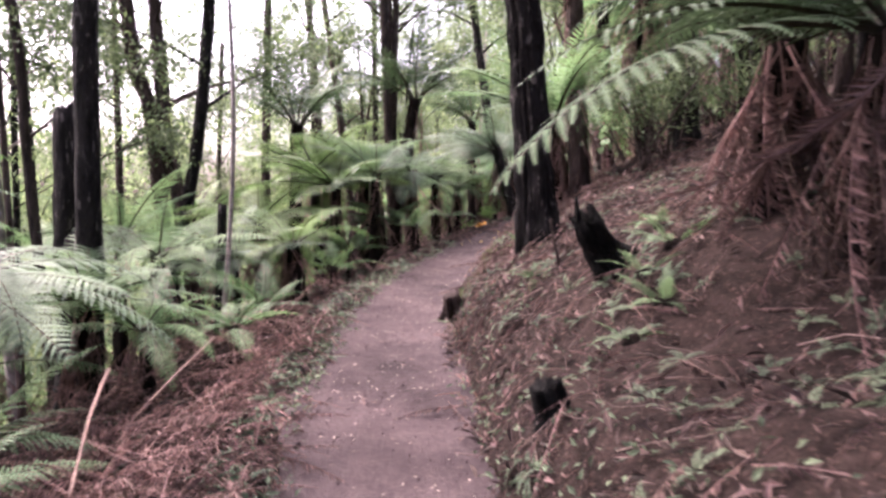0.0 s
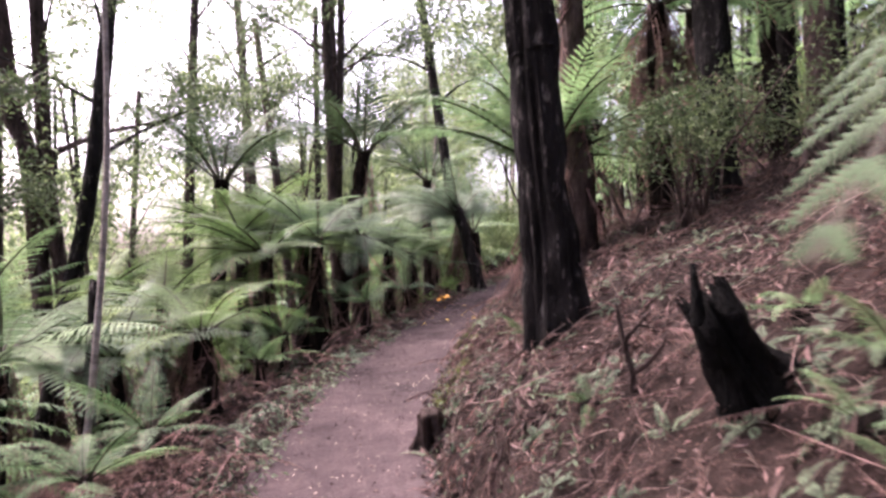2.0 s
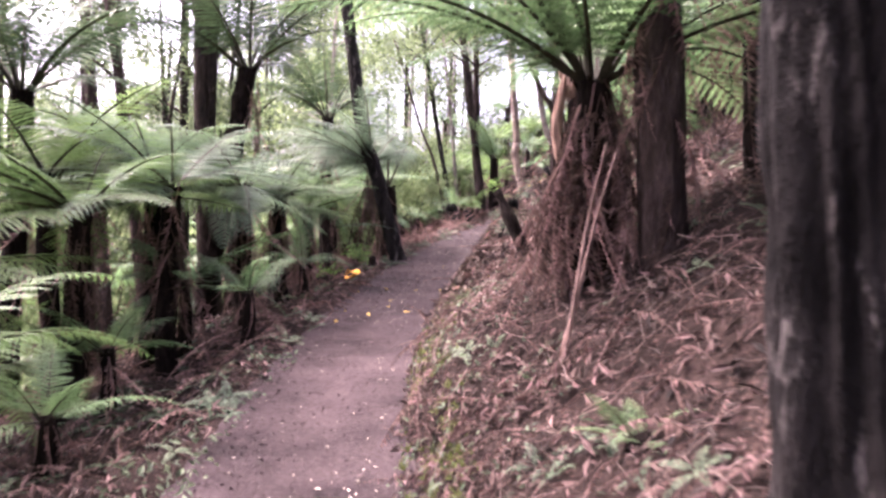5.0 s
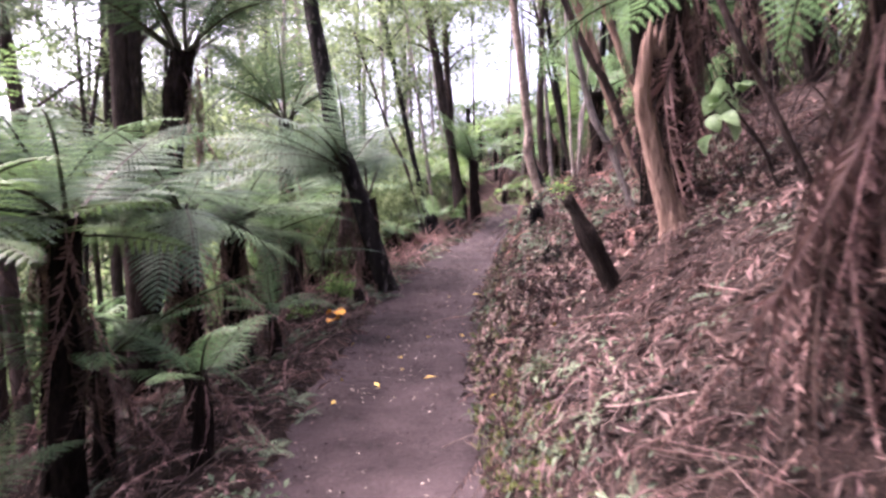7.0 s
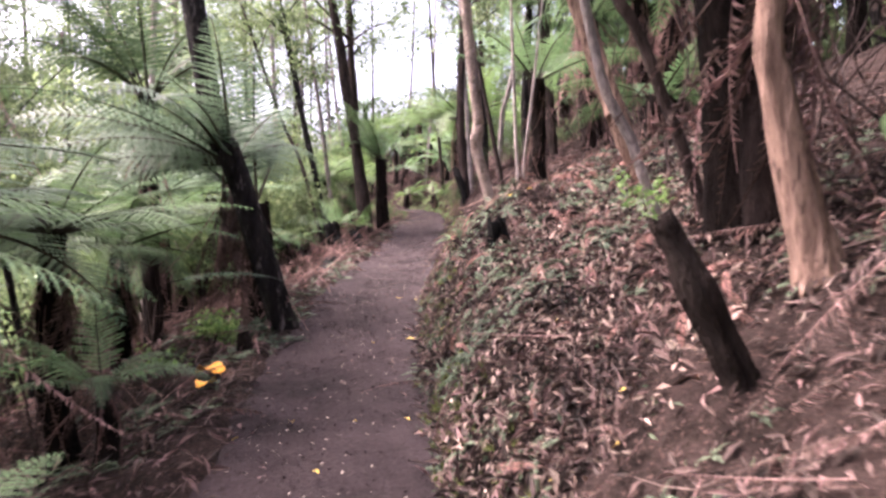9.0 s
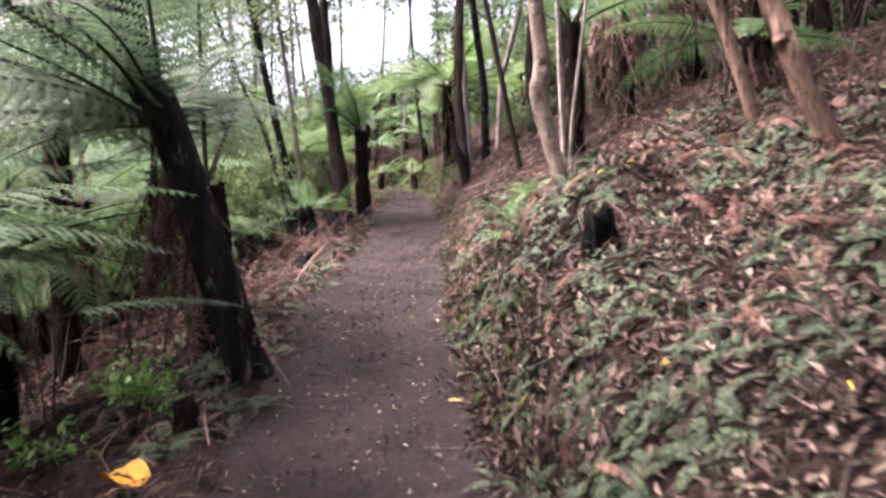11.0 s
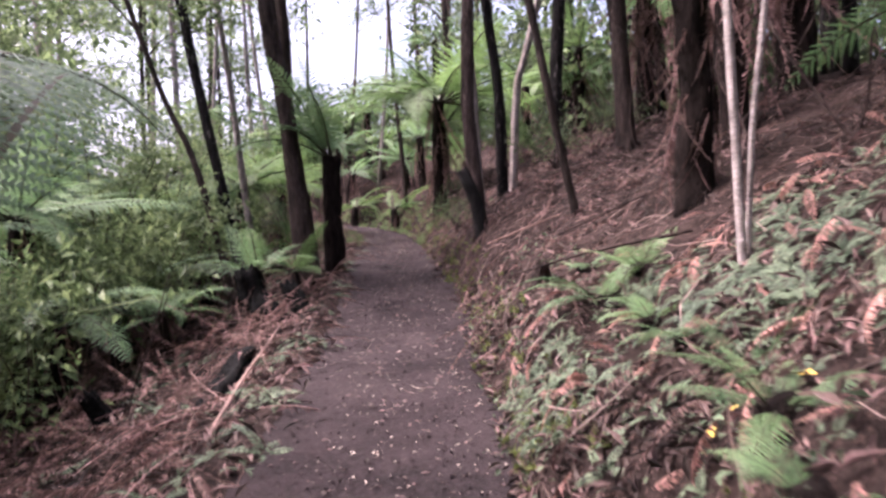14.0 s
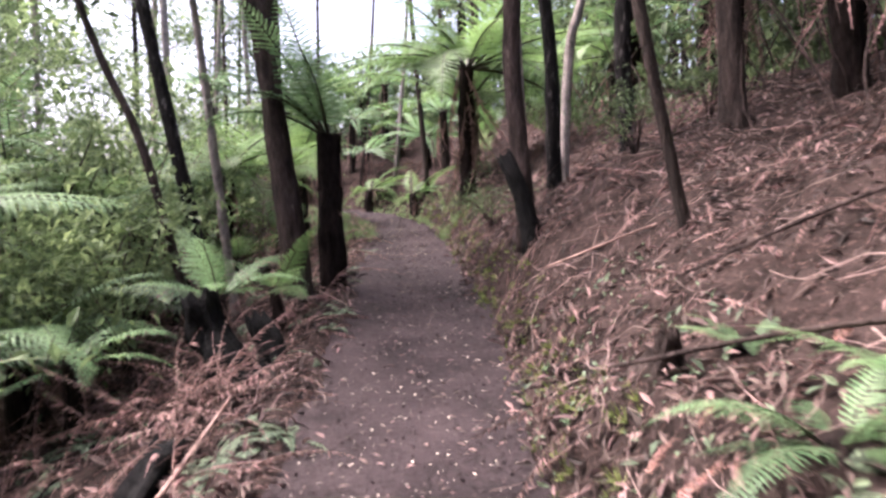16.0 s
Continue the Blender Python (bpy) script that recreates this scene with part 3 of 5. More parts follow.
# the high crown, out of view, is widened to shade the right bank
tree([(-3.49, 7.92, -0.6), (-3.52, 8.0, 1.38), (-3.54, 8.05, 2.5), (-3.56, 8.1, 3.63), (-3.67, 8.29, 7.99)], 0.125, 0.1, BARK_BLACK, "straight black-barked tree on the downhill side", 16, low=5, sprays=11, spread=2.3, scale=1.6)
tree([(-4.02, 8.51, -0.67), (-4.04, 8.6, 1.37), (-4.05, 8.65, 2.55)], 0.12, 0.1, BARK_BLACK, "broken-off dead black trunk", sprays=0, broken=0.15, name="dead_tree", category="dead tree")
tree([(-4.81, 9.9, -0.93), (-5.07, 10.0, 1.35), (-5.19, 10.05, 2.4), (-5.3, 10.11, 3.74), (-5.84, 10.25, 6.96)], 0.07, 0.05, BARK_BROWN, SLIM, sprays=8, low=3)
tree([(-4.48, 13.52, -0.64), (-4.72, 13.6, 1.3), (-4.96, 13.69, 3.21), (-5.2, 13.72, 3.97), (-5.37, 13.77, 5.12), (-6.09, 13.98, 9.94)], 0.135, 0.1, BARK_BROWN, "leaning brown-barked tree, one of a close pair", low=3.2, sprays=5, spread=1.5)
tree([(-4.09, 13.52, -0.56), (-4.45, 13.61, 1.49), (-4.72, 13.68, 3.02), (-4.89, 13.77, 5.12), (-5.29, 13.98, 9.98)], 0.11, 0.08, BARK_BROWN, "leaning brown-barked tree, one of a close pair", low=3.2, sprays=8, spread=1.5)
tree([(-4.59, 13.12, -0.7), (-4.16, 13.23, 1.86), (-4.03, 13.26, 2.69), (-3.86, 13.34, 4.45), (-3.56, 13.54, 8.99)], 0.11, 0.08, BARK_BLACK, "leaning dark tree on the downhill side", low=3.2, sprays=8, spread=1.5)
tree([(-2.42, 8.66, -0.05), (-2.4, 8.67, 0.21), (-2.35, 8.7, 0.76), (-2.28, 8.75, 1.98), (-2.29, 8.8, 3.21), (-2.43, 8.92, 6.0)], 0.029, 0.018, BARK_WHITE, "thin pale sapling among ferns", 8, sprays=3, spread=0.6, scale=0.6, name="sapling", category="sapling")
tree([(-2.64, 9.44, -0.05), (-2.62, 9.5, 1.23), (-2.61, 9.51, 1.56)], 0.06, 0.05, BARK_BLACK, "short dead black stem among ferns", sprays=0, broken=0.08, name="dead_tree", category="dead tree")
for pts, r in (([(-1.02, 17.97, 0.41), (-1.13, 18.09, 3.13), (-1.25, 18.23, 6.29), (-1.36, 18.34, 9.0)], 0.12),
               ([(-4.46, 19.91, -1.03), (-4.41, 20.05, 2.19), (-4.34, 20.25, 6.82), (-4.31, 20.35, 9.0)], 0.12),
               ([(-6.32, 15.89, -1.43), (-6.43, 16.04, 2.05), (-6.51, 16.15, 4.63), (-6.64, 16.34, 8.99)], 0.08),
               ([(-3.01, 21.92, -0.85), (-3.54, 22.2, 5.5), (-3.83, 22.35, 8.99)], 0.13),
               ([(-1.93, 23.94, -0.36), (-2.01, 24.15, 4.51), (-2.07, 24.35, 9.0)], 0.1),
               ([(-3.39, 22.2, -1.02), (-3.55, 22.33, 3.81), (-3.68, 22.45, 8.0)], 0.1),
               ([(-1.94, 18.8, -0.04), (-2.38, 18.97, 3.49), (-2.59, 19.05, 5.03), (-2.85, 19.15, 6.98)], 0.09)):
    tree(pts, r, r * 0.7, BARK_BROWN, "tall slim brown-barked tree in the downhill wood", sprays=7, kind=("light", "dark")[int(r * 100) % 2], group="slim trees in the wood", low=3.2)
tree([(-1.07, 17.48, 0.43), (-1.17, 17.55, 3.03), (-1.21, 17.59, 4.32), (-1.36, 17.69, 8.0)], 0.11, 0.08, BARK_BROWN, "straight brown trunk, one of a pair", low=5.5)
tree([(-1.15, 17.55, 0.44), (-1.09, 17.58, 3.04), (-1.06, 17.6, 4.33), (-0.97, 17.65, 8.0)], 0.09, 0.06, BARK_BROWN, "straight brown trunk, one of a pair", low=5.5)
tree([(1.74, 19.03, 1.29), (1.37, 19.12, 2.66), (1.25, 19.16, 3.08), (1.1, 19.22, 3.6), (0.55, 19.5, 7.73)], 0.115, 0.085, BARK_BLACK, "leaning black trunk beside a tree fern", low=5)
hung_trunk = tree([(1.8, 10.67, 1.5), (1.78, 10.69, 2.23), (1.76, 10.71, 3.05), (1.67, 10.78, 6.0)], 0.125, 0.1, BARK_BROWN, "dark trunk hung with dead fern fronds on the bank", 18, 0.3, low=4)
for k in range(46):
    h = 0.7 + 2.6 * rng.random()
    m = pose(-0.03 * h, 0.03 * h, h, 0, 0, rng.random() * 360) @ pose(0, 0.1, 0, -88 + 14 * rng.random(), rng.normal(0, 14), 0) @ Matrix.Scale(0.6 + 0.6 * rng.random(), 4)
    part("dead_frond", frond_mesh(FROND_BROWN, k % 3, FROND_DEAD), hung_trunk, m, "brown dry hanging frond")
broken_trunk = tree([(2.58, 13.91, 1.95), (2.51, 13.94, 2.29), (2.43, 13.97, 2.7), (2.4, 13.98, 2.93), (2.44, 13.96, 3.25)], 0.078, 0.045, BARK_PINK, "broken orange-brown stump trunk with a jagged top", 18, 0.25, 0.15, 0.5, 0, broken=0.22, name="broken_trunk", category="dead tree", step=0.05)
for k in range(6):
    a = np.array((-0.06 + 0.035 * math.cos(k * 1.05), 0.03 + 0.035 * math.sin(k * 1.05), 1.24))
    part("splinter", mesh_of("splinter", *tube([a, a + (0.005, 0, 0.1), a + (rng.normal(0.02, 0.02), rng.normal(0, 0.02), 0.16 + 0.14 * rng.random())], 0.018, 0.003, 5, 0.05, 0.2), BARK_PINK, True), broken_trunk)
tree([(3.01, 14.76, 2.07), (2.96, 14.78, 2.91), (2.94, 14.79, 3.56), (2.89, 14.82, 6.5)], 0.14, 0.1, FIBRE, BLACK, 14, 0.25)
tree([(3.28, 15.62, 2.1), (3.17, 15.67, 2.48), (3.08, 15.71, 2.79), (2.95, 15.76, 3.06), (2.85, 15.8, 3.53), (2.8, 15.82, 3.84), (2.44, 15.98, 5.96)], 0.034, 0.024, BARK_GREY, "thin leaning grey tree on the bank", 10, sprays=5, kind="light", spread=0.8, low=3)
tree([(3.19, 15.12, 2.16), (2.97, 15.21, 2.84), (2.8, 15.28, 3.33), (2.63, 15.35, 3.68), (2.05, 15.78, 5.72)], 0.035, 0.026, BARK_BROWN, "thin leaning brown tree on the bank", 10, sprays=4, kind="light", spread=0.8, low=3)
tree([(3.0, 13.07, 2.18), (2.81, 13.15, 2.65), (2.69, 13.2, 2.96), (2.57, 13.24, 3.21), (1.99, 13.63, 5.24)], 0.026, 0.018, BARK_BROWN, "thin leaning brown tree on the bank", 10, sprays=3, spread=0.7, low=3)
tree([(3.51, 18.3, 2.4), (3.44, 18.35, 2.75), (3.39, 18.39, 3.0), (3.375, 18.39, 3.14), (3.405, 18.39, 3.26), (3.38, 18.41, 3.67), (3.15, 18.66, 6.98)], 0.052, 0.042, BARK_MOTTLED, "crooked pale pink-barked tree at the top of the bank", 20, 0.1, 0.1, 0.4, 5, "light", 4, step=0.06)
tree([(4.14, 16.85, 2.5), (4.08, 16.89, 2.67), (3.97, 16.96, 2.95), (3.89, 17.01, 3.2), (3.85, 17.04, 3.37), (3.21, 17.47, 5.89)], 0.06, 0.04, BARK_PINK, "leaning pale brown tree up the bank", 12, sprays=3, spread=0.8)
tree([(5.2, 18.3, 2.85), (5.11, 18.35, 3.19), (5.02, 18.42, 3.55), (4.94, 18.47, 3.84), (4.4, 18.84, 5.89)], 0.055, 0.04, BARK_PINK, "leaning pale brown tree up the bank", 12, sprays=3, spread=0.8)
tree([(6.47, 24.95, 2.7), (6.41, 24.99, 3.16), (6.31, 25.04, 3.46)], 0.08, 0.06, CHAR, "short leaning burnt black stump trunk beside the track", 14, sprays=0, broken=0.1, name="burnt_stump", category="stump")
tree([(6.6, 25.22, 2.75), (6.58, 25.24, 3.23), (6.52, 25.29, 4.22), (6.55, 25.28, 4.98), (6.7, 25.24, 8.0)], 0.08, 0.06, BARK_BROWN, "straight brown tree at the track's edge", 14, kind="light", low=5.5)
tree([(7.33, 25.86, 3.05), (7.33, 25.88, 4.56), (7.24, 25.94, 5.53), (7.02, 26.08, 7.99)], 0.07, 0.05, BARK_BLACK, "straight dark tree at the track's edge", 12, kind="light", low=5.5)
tree([(7.05, 25.9, 3.0), (7.02, 25.95, 4.3), (6.9, 26.0, 7.5)], 0.05, 0.035, BARK_GREY, "slim grey tree beside a darker one", 10, kind="light", low=5.5, sprays=3)
tree([(8.17, 26.89, 3.24), (8.27, 26.85, 4.8), (8.43, 26.77, 5.46), (9.03, 26.49, 7.91)], 0.06, 0.04, BARK_GREY, "leaning slim grey tree on the bank", 10, kind="light", low=5.5)
tree([(6.28, 23.13, 2.84), (6.26, 23.14, 2.98), (6.12, 23.23, 3.86), (6.04, 23.28, 4.4), (5.64, 23.52, 6.96)], 0.04, 0.025, BARK_BROWN, "thin leaning brown sapling on the bank", 9, sprays=2, spread=0.6, name="sapling", category="sapling")
tree([(4.83, 20.16, 2.45), (4.82, 20.17, 3.14), (4.81, 20.18, 3.67), (4.8, 20.22, 6.0)], 0.021, 0.016, BARK_WHITE, "thin white-barked sapling, one of a pair", 10, sprays=2, spread=0.6, name="sapling", category="sapling")
tree([(4.86, 20.17, 2.45), (4.92, 20.16, 3.2), (4.99, 20.14, 3.68), (5.28, 20.02, 5.98)], 0.016, 0.012, BARK_WHITE, "thin white-barked sapling, one of a pair", 10, sprays=2, spread=0.6, name="sapling", category="sapling")
tree([(8.47, 26.16, 3.5), (8.46, 26.17, 3.82), (8.44, 26.19, 4.69), (8.51, 26.17, 5.75), (8.65, 26.13, 8.0)], 0.09, 0.07, BARK_BLACK, BLACK, low=5.5)
tree([(7.86, 24.22, 3.55), (7.83, 24.25, 4.58), (7.74, 24.35, 8.0)], 0.1, 0.08, BARK_BROWN, "brown tree up the bank", low=5.5)
tree([(5.2, 26.76, 2.2), (5.13, 26.8, 2.81), (4.98, 26.9, 4.27), (4.87, 26.97, 5.22), (4.54, 27.18, 7.97)], 0.11, 0.08, BARK_BROWN, "leaning shaggy brown tree behind a tree fern", 12, 0.3, kind="light", low=6)
tree([(5.28, 27.39, 2.22), (5.25, 27.42, 3.02), (5.18, 27.47, 4.37), (5.16, 27.5, 5.72), (5.12, 27.55, 8.0)], 0.09, 0.07, BARK_BROWN, "shaggy brown tree behind a tree fern", 12, 0.3, kind="light", low=6)
tree([(4.27, 26.46, 1.86), (4.11, 26.55, 2.55), (3.85, 26.7, 3.72), (3.51, 26.9, 4.66), (2.92, 27.34, 6.82)], 0.04, 0.025, BARK_BROWN, "thin leaning tree on the downhill side", 9, kind="light", spread=0.9, low=3)
tree([(4.5, 26.9, 1.89), (4.35, 26.99, 2.77), (4.15, 27.11, 3.95), (3.96, 27.23, 5.13), (3.52, 27.5, 7.95)], 0.07, 0.05, BARK_BLACK, "leaning dark tree on the downhill side", 11, kind="light", low=5)
tree([(4.8, 27.65, 2.07), (4.73, 27.69, 2.83), (4.62, 27.77, 4.18), (4.51, 27.85, 5.33), (4.24, 28.02, 7.98)], 0.045, 0.03, BARK_GREY, "slim leaning grey tree on the downhill side", 9, kind="light", low=5)

# ---- tree ferns ----
SKIRTED = "tree fern with brown dead fronds hanging under the green"
tree_fern(-2.79, 15.5, 3.2, 0.13, 16, 2.0, True, FROND_SHADED, 10, (28, 72), (-2.92, 15.36), "tall tree fern with a dark upright crown", vase=True)
tree_fern(-3.5, 5.7, 1.0, 0.1, 18, 1.75, True, FROND_SILVER, 16, (0, 30), label="tree fern with silvery green fronds below the track")
tree_fern(-1.95, 10.4, 1.12, 0.11, 20, 1.25, True, FROND_LIME, 40, (5, 45), (-1.8, 10.3), "short tree fern, lime green above a brown dead skirt", dead_len=0.95)
for x, y, top, length, green in ((-1.15, 13.9, 2.2, 1.5, FROND_SILVER), (-1.75, 13.2, 1.95, 1.65, FROND_LIME), (-0.6, 15.5, 2.3, 1.45, FROND_SILVER), (-1.5, 15.5, 2.4, 1.6, FROND), (-0.77, 18.8, 2.1, 1.4, FROND), (-2.3, 14.4, 2.3, 1.6, FROND_LIME),
                                 (-0.15, 17.4, 2.3, 1.25, FROND), (-2.4, 16.6, 2.5, 1.5, FROND_LIME), (-2.9, 12.6, 1.4, 1.5, FROND_LIME), (0.35, 20.2, 2.2, 1.3, FROND), (2.1, 26.2, 3.1, 1.4, FROND), (1.0, 25.2, 2.9, 1.5, FROND_SILVER), (2.4, 29.2, 3.0, 1.5, FROND), (4.7, 30.6, 3.4, 1.5, FROND), (-0.2, 20.0, 2.3, 1.5, FROND_LIME),
                                 (-3.4, 9.6, 1.0, 1.5, FROND), (-3.3, 7.4, 0.7, 1.3, FROND), (-4.4, 11.0, 1.2, 1.5, FROND), (1.0, 23.2, 2.6, 1.1, FROND), (2.2, 28.4, 3.4, 1.5, FROND_LIME), (3.6, 29.2, 3.2, 1.5, FROND_LIME), (5.4, 30.4, 3.8, 1.6, FROND_LIME), (4.4, 31.4, 3.5, 1.6, FROND), (6.6, 32.2, 3.9, 1.7, FROND_LIME)):
    tree_fern(x, y, top, 0.09, 20, length, True, green, 22, (4, 40), label=SKIRTED, dead_len=1.1, level=True)
tree_fern(-0.6, 17.5, 3.95, 0.14, 17, 1.9, True, FROND_SHADED, 14, (28, 72), (-1.15, 17.45), "leaning tree fern with a dark upright vase-shaped crown", vase=True)
tree_fern(1.7, 20.2, 2.62, 0.13, 18, 2.1, True, FROND_SILVER, 22, (30, 74), (1.72, 20.15), "black tree fern with long dark stalks in an upright fan", dead_len=1.2, vase=True)
tree_fern(1.3, 19.3, 2.95, 0.085, 12, 1.45, True, FROND_SILVER, 36, (12, 55), (1.74, 19.1), "leaning black tree fern with pale fronds at the track's edge", dead_len=1.25, extra=((60, 20, 1.8, -35), (90, 12, 1.9, -30), (115, 22, 1.8, -30), (75, 40, 1.9, -45), (30, 34, 1.7, -30), (-22, 34, 1.75, 10), (-42, 30, 1.65, 20), (165, 62, 1.7), (130, 40, 1.8, -25), (-5, 46, 1.8), (-32, 52, 1.6, 15)))
tree_fern(1.5, 11.0, 2.75, 0.11, 22, 1.8, True, FROND, 90, (28, 64), (1.56, 11.1), "tree fern with a thick skirt of hanging brown fronds", dead_len=1.25, extra=((75, 36, 2.0), (50, 40, 1.9), (95, 34, 1.9), (110, 44, 1.9)))
tree_fern(2.35, 4.2, 2.45, 0.15, 18, 1.75, True, FROND_SHADED, 100, (26, 62), label="tree fern thick with dead brown fronds on the bank", dead_len=1.65, extra=((111, 3, 2.5), (102, 14, 2.1)))
tree_fern(2.2, 5.2, 2.6, 0.14, 13, 1.5, True, FROND_SHADED, 100, (26, 62), label="tree fern thick with dead brown fronds on the bank", dead_len=1.6)
for x, y, up, skirt in ((2.8, 11.2, 2.3, 60), (3.6, 12.2, 2.3, 40), (7.4, 22.4, 2.5, 36), (8.4, 23.7, 2.4, 30)):
    tree_fern(x, y, gz(x, y) + up, 0.12, 11, 1.5, False, FROND, skirt, (10, 50), label="tree fern thick with dead brown fronds on the bank", dead_len=1.6)
tree_fern(5.55, 26.93, 3.85, 0.12, 18, 1.4, True, FROND, 8, (30, 70), (5.52, 26.9), "black tree fern with an upright crown at the bend")
tree_fern(5.84, 21.38, 4.4, 0.125, 10, 1.6, True, FROND, 44, (28, 60), (5.8, 21.36), "stout dark tree fern with dead fronds about its trunk", dead_len=0.7, hang=0.75)
tree_fern(8.95, 30.3, 5.3, 0.12, 24, 2.4, True, FROND_LIME, 12, (2, 48), label="tall bright green tree fern arching over the track", dead_len=1.6, extra=((60, 20, 2.2), (100, 15, 2.2), (130, 20, 2.0)))
tree_fern(9.7, 31.6, 5.0, 0.13, 20, 2.2, True, FROND_LIME, 20, (5, 50), label="tall bright green tree fern with a brown skirt", dead_len=1.6)
tree_fern(7.6, 34.2, 4.3, 0.14, 17, 1.9, True, FROND_LIME, 20, (5, 50))
tree_fern(3.05, 14.55, 3.9, 0.11, 14, 1.5, True, FROND, 40, (5, 50), label="dark tree fern with rusty dead fronds up the bank", dead_len=1.5)
tree_fern(6.3, 19.4, 3.85, 0.12, 7, 1.3, True, FROND, 34, (10, 45), dead_len=1.4)
tree_fern(0.8, 22.0, 4.0, 0.12, 16, 1.7, True, FROND_SHADED, 14, (30, 72), label="tall dark tree fern with a vase-shaped crown", vase=True)
tree_fern(3.0, 26.0, 2.3, 0.13, 9, 1.1, True, FROND, 50, (10, 50), label="squat tree fern under its brown dead skirt")
for x, y, up, n, length, green in ((-2.4, 3.7, 0.4, 11, 0.8, FROND), (-2.5, 6.7, 0.7, 12, 1.0, FROND), (-1.9, 8.6, 0.35, 9, 0.7, FROND), (-3.2, 11.4, 0.8, 11, 1.1, FROND),
                                   (-2.4, 12.2, 0.6, 11, 1.0, FROND_LIME), (-1.5, 12.9, 0.5, 9, 0.8, FROND), (-1.1, 14.6, 0.75, 10, 1.1, FROND), (0.1, 16.6, 0.5, 8, 0.7, FROND), (-2.6, 10.0, 0.8, 11, 1.1, FROND_SILVER),
                                   (-4.0, 7.0, 0.9, 11, 1.2, FROND), (4.2, 25.6, 0.55, 8, 0.75, FROND), (4.75, 26.1, 0.4, 9, 0.7, FROND_LIME), (3.2, 25.2, 0.5, 8, 0.7, FROND), (1.4, 24.6, 0.5, 8, 0.8, FROND),
                                   (-2.9, 4.6, 0.5, 11, 1.1, FROND), (-2.0, 7.6, 0.35, 10, 0.7, FROND), (-1.6, 11.6, 0.4, 9, 0.7, FROND), (-0.5, 13.9, 0.5, 10, 0.8, FROND), (3.6, 27.4, 0.6, 10, 1.0, FROND_LIME), (2.6, 27.0, 0.6, 10, 1.0, FROND_LIME),
                                   (4.4, 28.6, 0.6, 10, 1.0, FROND), (5.2, 29.2, 0.5, 10, 0.9, FROND_LIME), (1.6, 25.4, 0.6, 10, 1.0, FROND), (0.6, 24.0, 0.7, 10, 1.1, FROND_LIME), (1.9, 30.0, 0.8, 10, 1.2, FROND_LIME), (6.3, 30.6, 0.5, 9, 0.8, FROND_LIME)):
    ground_fern(x, y, up, n, length, green)
ob = ground_fern(1.2, 18.3, 0.15, 0, 0.5, FROND, True, 0, "single low pale frond reaching toward the track")
part("frond", frond_mesh(FROND_FINE, 2, FROND_SILVER), ob, pose(-0.55, 0.2, 0.62, 0, 0, -88) @ pose(0, 0, 0, 14, 0, 0) @ Matrix.Scale(0.95, 4))


def shrub(x, y, high, kind, n, wide, label, scale=1.0, name="shrub"):
    """Thin stems that fork from one foot, each with a leafy spray."""
    ob = thing(name, x, y, gz(x, y) - 0.03, label, "shrub")
    for k in range(n):
        az, h = k * 2.4 + rng.random(), high * (0.45 + 0.55 * rng.random())
        d = wide * (0.3 + 0.7 * rng.random())
        tip = np.array((math.cos(az) * d, math.sin(az) * d, h))
        stem = part("stem", mesh_of("stem", *tube([(0, 0, 0), tip * (0.4, 0.4, 0.6), tip], 0.014, 0.005, 5, 0.15), BARK_BROWN, True), ob)
        part("foliage", spray_mesh(kind, int(rng.integers(4))), stem, pose(*tip, 0, 0, rng.random() * 360) @ Matrix.Scale(scale * (0.8 + 0.4 * rng.random()), 4))
    return ob


BRIGHT = "bright green leafy seedling at the track's lower edge"
shrub(0.98, 18.6, 0.34, "bright", 3, 0.1, BRIGHT, 0.75)
shrub(0.55, 18.6, 0.25, "bright", 1, 0.08, BRIGHT, 0.9)
shrub(1.12, 18.75, 0.3, "bright", 2, 0.1, BRIGHT, 0.55)
for x, y, high, wide in ((2.3, 9.2, 1.2, 0.5), (2.7, 9.8, 1.4, 0.6), (3.6, 9.2, 1.2, 0.6)):
    shrub(x, y, high, "dull", 9, wide, "small-leaved olive shrub on the bank behind the big tree")
for x, y, high in ((2.4, 25.2, 1.2), (3.3, 26.6, 1.5), (2.5, 27.6, 1.9), (3.7, 28.4, 2.0), (1.4, 26.8, 1.8), (1.8, 24.4, 1.2), (4.6, 29.8, 2.0), (3.0, 30.2, 2.2), (0.6, 28.0, 2.4), (5.6, 31.6, 1.8), (-0.4, 25.6, 2.0), (0.8, 30.6, 2.6)):
    if int(x * 10 + y * 10) % 5 < 2:
        tree_fern(x, y, gz(x, y) + high * 0.75, 0.08, 13, 1.15, True, (FROND, FROND_LIME)[int(y * 10) % 2], 7, (0, 40), label=SKIRTED, dead_len=0.8)
    else:
        shrub(x, y, high, "shrub", 9, 0.8, "leafy light green shrub on the downhill side", 1.2)
for x, y, high in ((3.0, 28.0, 3.2), (4.0, 29.6, 3.4), (0.2, 26.8, 3.2), (3.6, 31.6, 3.6), (1.2, 28.8, 3.4), (-0.6, 28.4, 3.6), (5.6, 33.0, 3.2)):
    shrub(x, y, high, ("shrub", "light")[int(high * 10) % 2], 14, 1.0, "tall leafy light green shrub on the downhill side", 1.0)
